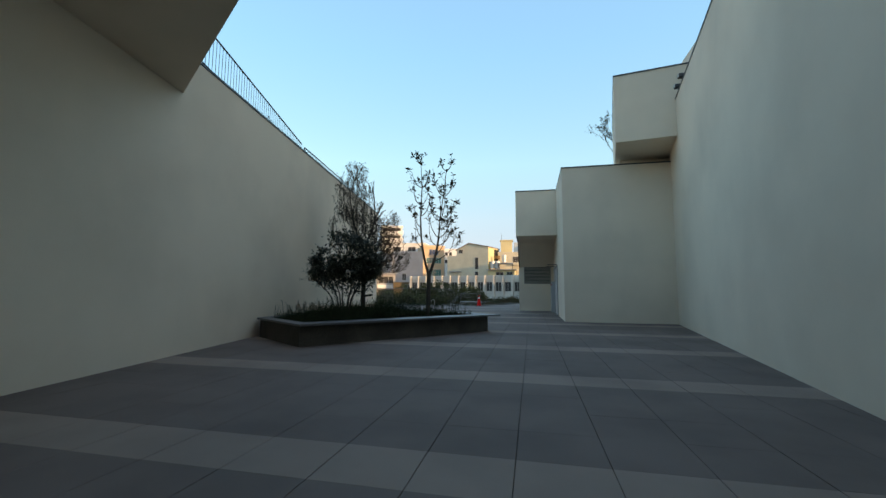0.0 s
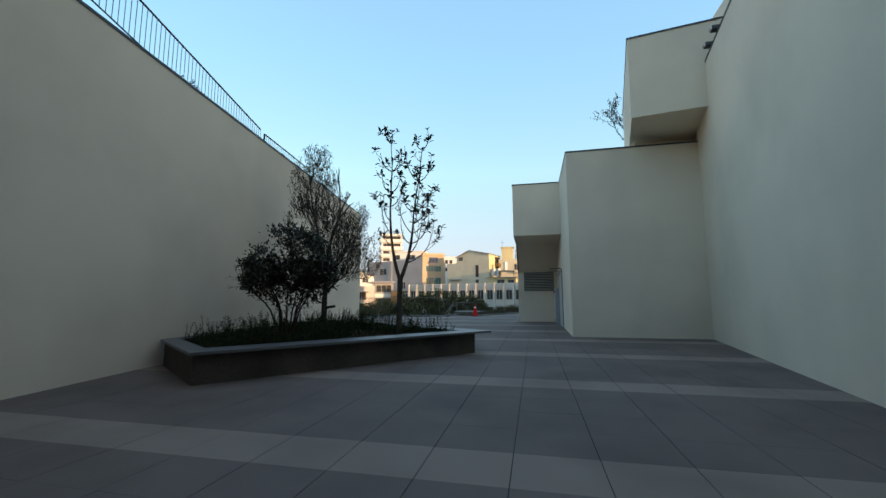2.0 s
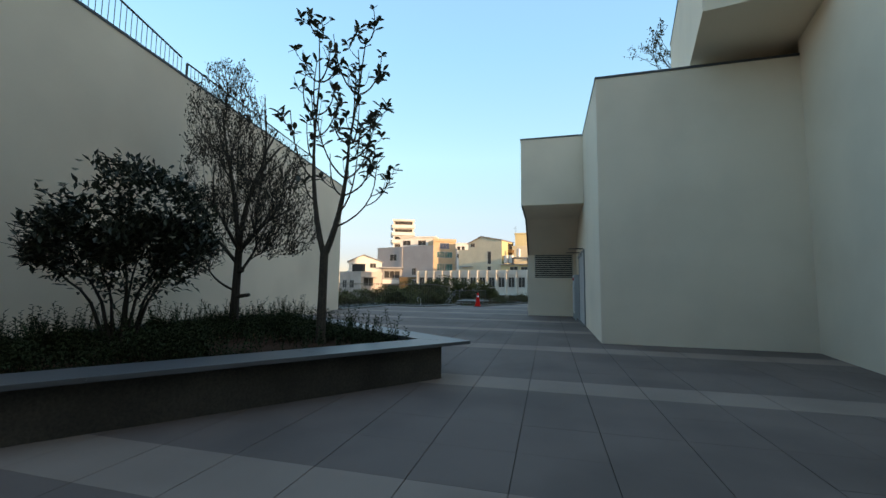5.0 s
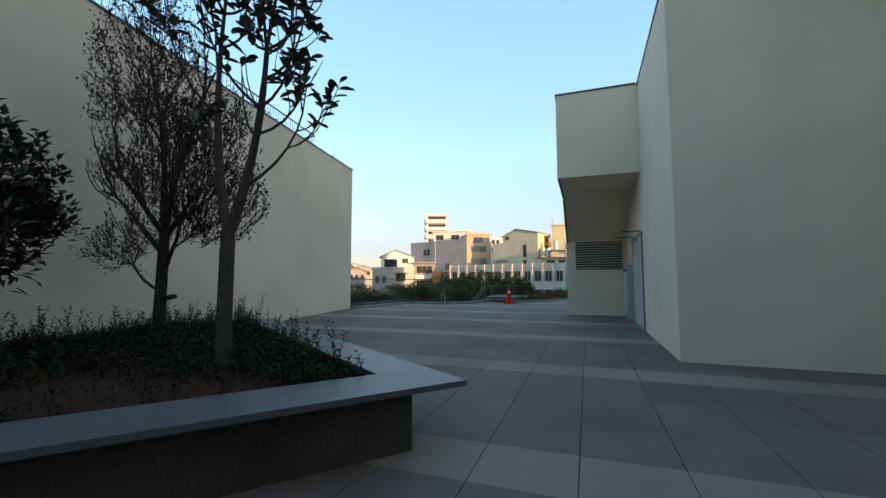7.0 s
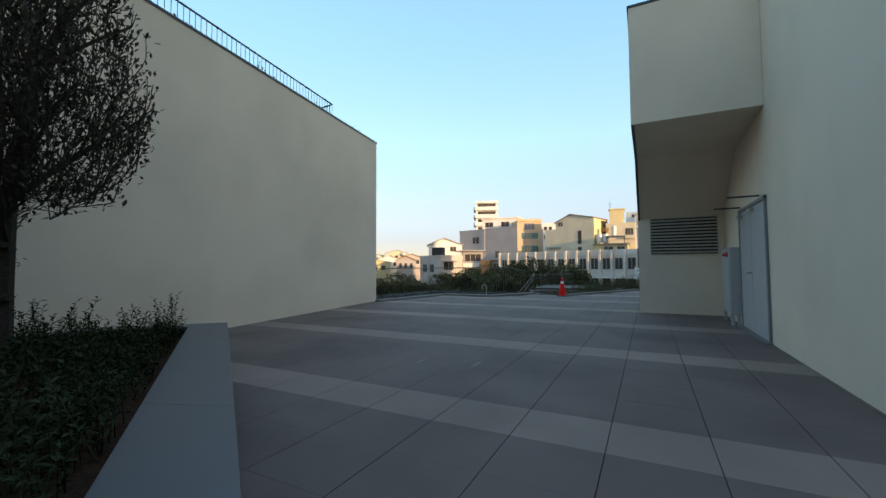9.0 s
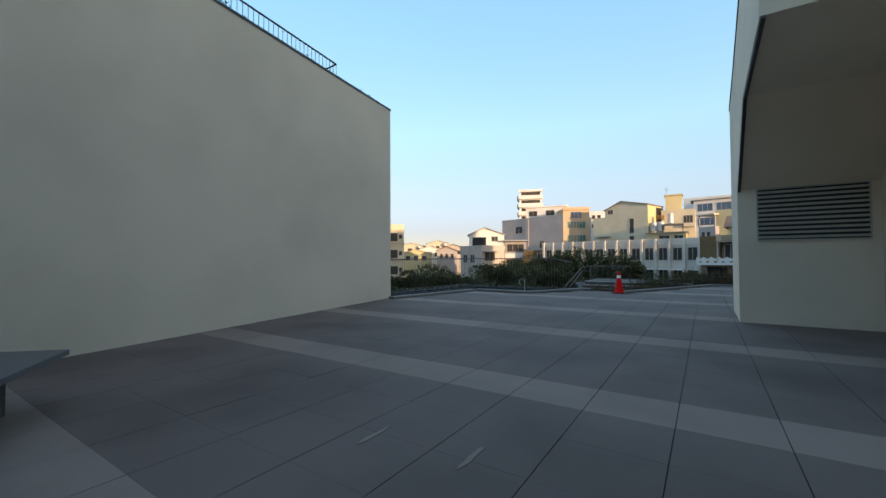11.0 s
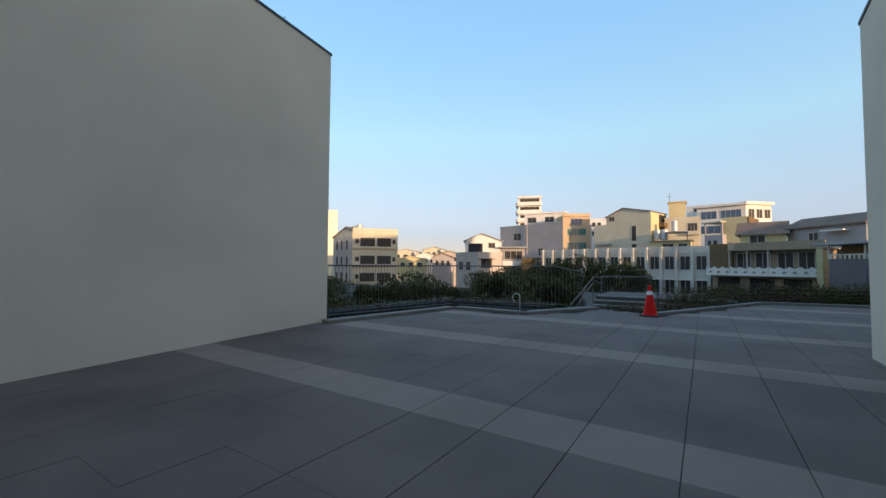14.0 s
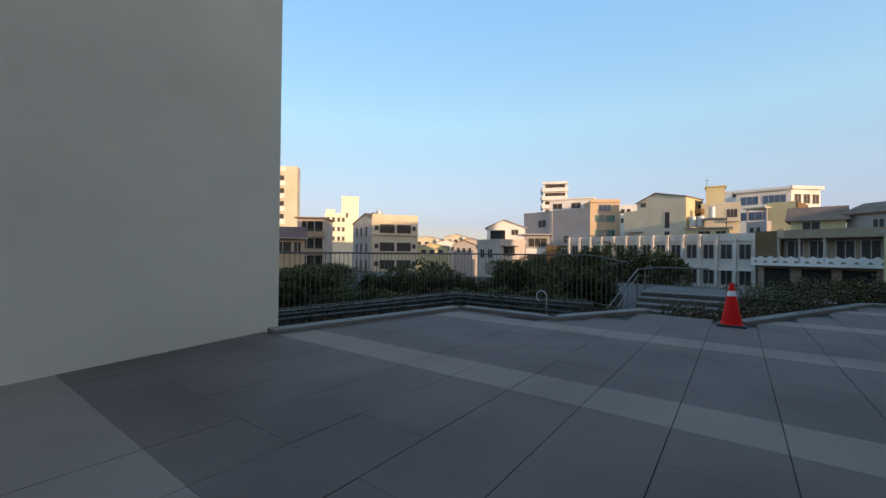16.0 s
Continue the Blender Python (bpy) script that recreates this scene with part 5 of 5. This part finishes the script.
h = House("stair_tower", "yellow roof stair tower with an aerial", (-9.0, 125.1), (-5.6, 125.2), 4.5, 16.0, YELLOW)
h.box("roof", (-0.25, -0.3, 16.0), (h.w + 0.3, 4.7, 16.25), YELLOW)
h.window("right", 0.8, 2.2, 14.0, 15.2, bars=0)
bm = bmesh.new()
add_tube(bm, (0.2, 0.4, h.h), (0.2, 0.4, h.h + 2.4), 0.06, 0.03, 5)
add_tube(bm, (-0.3, 0.4, h.h + 1.6), (0.7, 0.4, h.h + 1.6), 0.03, 0.03, 4)
part("aerial", bm, RAIL_DARK, h.ob)
h = House("cream_house", "plain cream house with balconies", (-9.8, 123.9), (-2.9, 123.9), 8, 12.0, CREAM)
h.parapet(CREAM, 12.4)
h.window("front", 4.6, 6.4, 9.2, 10.9, bars=2)
h.box("balcony", (4.3, -0.8, 8.3), (6.7, -0.003, 9.1), CREAM)

h = House("modern_block", "white modern block with blue window bands", (-3.7, 150.2), (7.0, 147.8), 10, 17.4, WHITE)
h.box("roof", (-0.4, -0.6, 17.4), (h.w + 0.4, 10, 18.0), WHITE)
h.window("front", 1.0, 4.6, 14.2, 16.2, PANE_BLUE, bars=2)
h.window("front", 5.6, 10.0, 14.2, 16.2, PANE_BLUE, bars=3)
h.window("front", 1.0, 10.0, 10.2, 12.2, PANE_BLUE, bars=5)
h = House("modern_block", "white block with framed square windows", (7.05, 147.8), (12.9, 153.4), 10, 17.4, WHITE)
h.box("roof", (-0.4, -0.6, 17.4), (h.w + 0.4, 10, 18.2), WHITE)
for s in (0.9, 3.4, 5.9):
    h.window("front", s, s + 1.7, 14.0, 16.2, bars=1)
    h.window("front", s, s + 1.7, 10.0, 12.2, bars=1)
h = House("roof_rooms", "pale roof rooms behind the white block", (-6.5, 160), (3.0, 158), 6, 19.4, WHITE)
h.window("front", 2, 4, 17.6, 18.8)

h = House("grey_house", "narrow grey house with an open roof gallery", (-2.1, 108.2), (0.6, 106.2), 6, 7.0, GREY)
h.box("post", (0.0, 0.0, 7.0), (0.2, 0.2, 9.2), GREY)
h.box("post", (h.w - 0.25, 0.0, 7.0), (h.w, 0.2, 9.2), GREY)
h.box("roof", (-0.3, -0.4, 9.2), (h.w, 6, 9.45), CREAM)
h.window("front", 0.6, 1.3, 4.6, 6.0, bars=0)
h.window("front", 1.7, 2.4, 4.6, 6.0, bars=0)
h = House("yellow_house", "plain yellow house with a brown flank", (0.65, 107.2), (4.25, 106.15), 7, 10.1, YELLOW)
h.box("flank", (h.w + 0.003, 0, -8), (h.w + 0.25, 7, 10.0), BROWN)

# long white building with pilasters
h = House("school_block", "long white building with pilasters and dark windows", (-26.2, 87.65), (-1.6, 81.2), 9, 3.6, SCHOOL_WALL)
h.box("parapet", (-0.1, -0.15, 2.9), (h.w + 0.1, -0.003, 3.9), SCHOOL_WALL)
bay = h.w / 13
for k in range(14):
    h.box("pilaster", (k * bay - 0.16, -0.55, -8.0), (k * bay + 0.16, -0.153, 3.88), SCHOOL_WALL)
for k in range(13):
    for z in (0.75, -2.5, -5.6):
        h.window("front", k * bay + 0.42, (k + 1) * bay - 0.42, z, z + 1.75, bars=1, edge=0.06)
h.box("canopy", (0, -0.5, -0.75), (h.w, -0.004, -0.55), WHITE)

# older houses beside it
h = House("timber_house", "dark timber-clad house end", (-1.5, 82.3), (2.0, 80.2), 8, 3.9, BROWN)
h.window("front", 1.6, 2.8, 1.6, 3.4)
h = House("terrace_house", "old two-storey house with a white scalloped balcony", (-1.4, 78.6), (8.4, 73.6), 5.5, 3.0, OLD_WALL)
h.box("timber_panel", (-0.1, -0.42, 0.41), (2.4, -0.003, 3.9), BROWN, "dark brown timber cladding")
h.box("roof", (2.45, -1.6, 3.0), (h.w + 0.3, 5.5, 3.15), TAN)
h.box("parapet", (3.1, -1.58, 3.15), (h.w + 0.2, -1.38, 3.88), TAN)
h.box("parapet_end", (2.5, -1.6, 3.15), (3.097, -1.36, 4.0), ORANGE)
h.box("balcony", (0, -1.5, 0.1), (h.w, -0.003, 0.4), WHITE)
bm = bmesh.new()
n = 12
for k in range(n):
    x0, x1 = k * h.w / n, (k + 1) * h.w / n
    top = [(x0 + (x1 - x0) * i / 6, 1.15 - 0.22 * math.sin(math.pi * i / 6)) for i in range(7)]
    hole = [(x1 - (x1 - x0) * 0.25, 0.4), (x1 - (x1 - x0) * 0.33, 0.58), (x0 + (x1 - x0) * 0.5, 0.66), (x0 + (x1 - x0) * 0.33, 0.58), (x0 + (x1 - x0) * 0.25, 0.4)]
    outline = [(x0 + 0.002, 0.4)] + top + [(x1 - 0.002, 0.4)] + hole
    add_profile(bm, [(a, b - h.z0) for a, b in outline], "y", -1.5, -1.38)
part("scalloped_parapet", bm, WHITE, h.ob, "white scalloped balcony parapet")
for s in (2.8, 4.7, 6.8, 8.6):
    h.window("front", s, s + 1.3, 0.9, 2.7, bars=1)
for s in (2.5, 4.3, 6.3, h.w - 0.2):
    h.box("post", (s, -1.5, 0.4), (s + 0.16, -1.35, 3.0), PINK)
# lower openings are flat dark panels, their shade put into the colour
for s in (0.6, 4.0, 7.2):
    h.box("doorway_shade", (s, -0.02, -2.4), (s + 2.4, -0.003, -0.2), INNER_SHADE)
h.box("pier", (h.w - 0.5, -1.6, -8.0), (h.w, -0.01, 3.2), YELLOW)

h = House("gabled_house", "yellow house with a brown sheet roof", (1.6, 80.6), (6.0, 80.0), 6, 5.1, YELLOW)
h.window("front", 1.0, 2.4, 4.0, 4.95)
bm = bmesh.new()
add_profile(bm, [(-0.6, 5.1 - h.z0), (6.2, 5.1 - h.z0), (3.0, 6.9 - h.z0)], "x", -0.5, h.w + 0.3)
part("roof", bm, ROOF_BROWN, h.ob)
h = House("grey_house", "grey house with a long brown roof", (6.2, 81.0), (11.4, 74.6), 5, 5.2, GREY)
h.window("front", 2.6, 3.6, 3.9, 5.0)
h.box("canopy", (4.6, -1.0, 5.0), (6.9, -0.003, 5.15), WHITE)
bm = bmesh.new()
add_profile(bm, [(-0.5, 5.6 - h.z0), (5.4, 5.4 - h.z0), (2.4, 7.0 - h.z0), (-0.5, 5.75 - h.z0)], "x", -0.4, h.w + 0.3)
part("roof", bm, ROOF_BROWN, h.ob)
h.box("upper_wall", (0, 0.004, 5.2), (h.w, 0.2, 5.7), GREY)
tank((14.5, 76.5, 5.0), 0.7, 2.0)

h = House("garage", "grey building with roller shutters under a pale porch roof", (7.6, 69.6), (13.6, 62.2), 6, 1.9, SHUTTER)
h.box("porch_roof", (-0.6, -1.2, 3.2), (h.w + 0.5, 6, 3.4), ROOF_GREY)
h.box("upper_wall", (0.2, 1.2, 1.9), (h.w, 6, 3.2), BROWN)
for s in (0.0, 3.0, 6.0, 9.0):
    h.box("post", (s, -0.1, 1.9), (s + 0.15, 0.05, 3.2), WHITE)
for k in range(24):
    h.box("baluster", (0.2 + k * 0.38, -0.05, 1.9), (0.36 + k * 0.38, 0.05, 2.25), WHITE)
h.box("rail", (0, -0.08, 2.25), (h.w, 0.08, 2.36), WHITE)
for s in (0.4, 3.4, 6.4):
    sh = h.box("shutter", (s, -0.05, -8), (s + 2.7, -0.003, 1.0), SHUTTER, "grey roller shutter")
    bm = bmesh.new()
    for k in range(22):
        add_box(bm, (s + 0.03, -0.062, 6.0 + k * 0.13), (s + 2.67, -0.052, 6.085 + k * 0.13))
    part("slats", bm, SHUTTER, sh)
h.window("front", 3.9, 5.0, 2.0, 3.0)


# ---- pavers ----
X0, DX, Y0, DY = 0.0, 0.6, 14.97, 0.556
rnd = random.Random(90)


def paver_mesh(name, mat):
    bm = bmesh.new()
    hx, hy, c = DX / 2 - 0.0028, DY / 2 - 0.0004, 0.0010
    low = [bm.verts.new(p) for p in ((-hx, -hy, -0.03), (hx, -hy, -0.03), (hx, hy, -0.03), (-hx, hy, -0.03))]
    mid = [bm.verts.new(p) for p in ((-hx, -hy, -c), (hx, -hy, -c), (hx, hy, -c), (-hx, hy, -c))]
    top = [bm.verts.new(p) for p in ((-hx + c, -hy + c, 0), (hx - c, -hy + c, 0), (hx - c, hy - c, 0), (-hx + c, hy - c, 0))]
    bm.faces.new(top)
    for a, b in ((low, mid), (mid, top)):
        for k in range(4):
            bm.faces.new((a[k], a[(k + 1) % 4], b[(k + 1) % 4], b[k]))
    me = bpy.data.meshes.new(name)
    bm.to_mesh(me)
    bm.free()
    me.materials.append(mat)
    return me


dark_me, light_me = paver_mesh("paver", PAVER), paver_mesh("paver_light", PAVER_LIGHT)
floor_ob = bpy.data.objects["floor"]
near, far_dark, far_light = [], [], []
for j in range(-38, 37):
    y = Y0 + DY * (j + 0.5)
    for i in range(-18, 21):
        x = X0 + DX * (i + 0.5)
        if not inside((x, y), TERRACE) or x < left_x(y) - 0.4 or (y < 16 and x > right_x(y) + 0.4):
            continue
        if inside((x, y), shrunk(PLANTER, 0.7)):
            continue
        light = j % 5 == 0
        if -6 <= i <= 1 and -21 <= j <= 15:
            near.append((x, y, light))
        else:
            (far_light if light else far_dark).append((x, y))
for x, y, light in near:
    ob = new("paver", light_me if light else dark_me)
    ob.parent = floor_ob
    ob.matrix_basis = Matrix.Translation((x, y, rnd.uniform(-0.0005, 0.0005))) @ Euler((rnd.uniform(-0.0008, 0.0008), rnd.uniform(-0.0008, 0.0008), 0)).to_matrix().to_4x4()
for name, places, me, mat in (("paver_field", far_dark, dark_me, PAVER_FAR), ("paver_band", far_light, light_me, PAVER_LIGHT_FAR)):
    verts, faces = [], []
    src = [tuple(v.co) for v in me.vertices]
    fcs = [tuple(p.vertices) for p in me.polygons]
    for x, y in places:
        z, n = rnd.uniform(-0.0012, 0.0012), len(verts)
        verts += [(a + x, b + y, c + z) for a, b, c in src]
        faces += [tuple(k + n for k in f) for f in fcs]
    joined = bpy.data.meshes.new(name)
    joined.from_pydata(verts, [], faces)
    joined.materials.append(mat)
    ob = new(name, joined)
    ob.parent = floor_ob
    tagged(ob, kind="stuff")

# pale scuffs worn into the paving
rnd = random.Random(4)
for x, y in ((-2.82, 16.6), (-2.15, 16.67)):
    bm = bmesh.new()
    ring = []
    for k in range(14):
        a = 2 * math.pi * k / 14
        ring.append((x + 0.022 * math.cos(a) * rnd.uniform(0.4, 1.2), y + 0.16 * math.sin(a) * rnd.uniform(0.8, 1.1)))
    add_prism(bm, ring, 0.002, 0.0045)
    tagged(part("scuff_mark", bm, PAVER_LIGHT), "pale scuff mark worn into the dark paving", "mark", "floor scuffs", kind="structure")
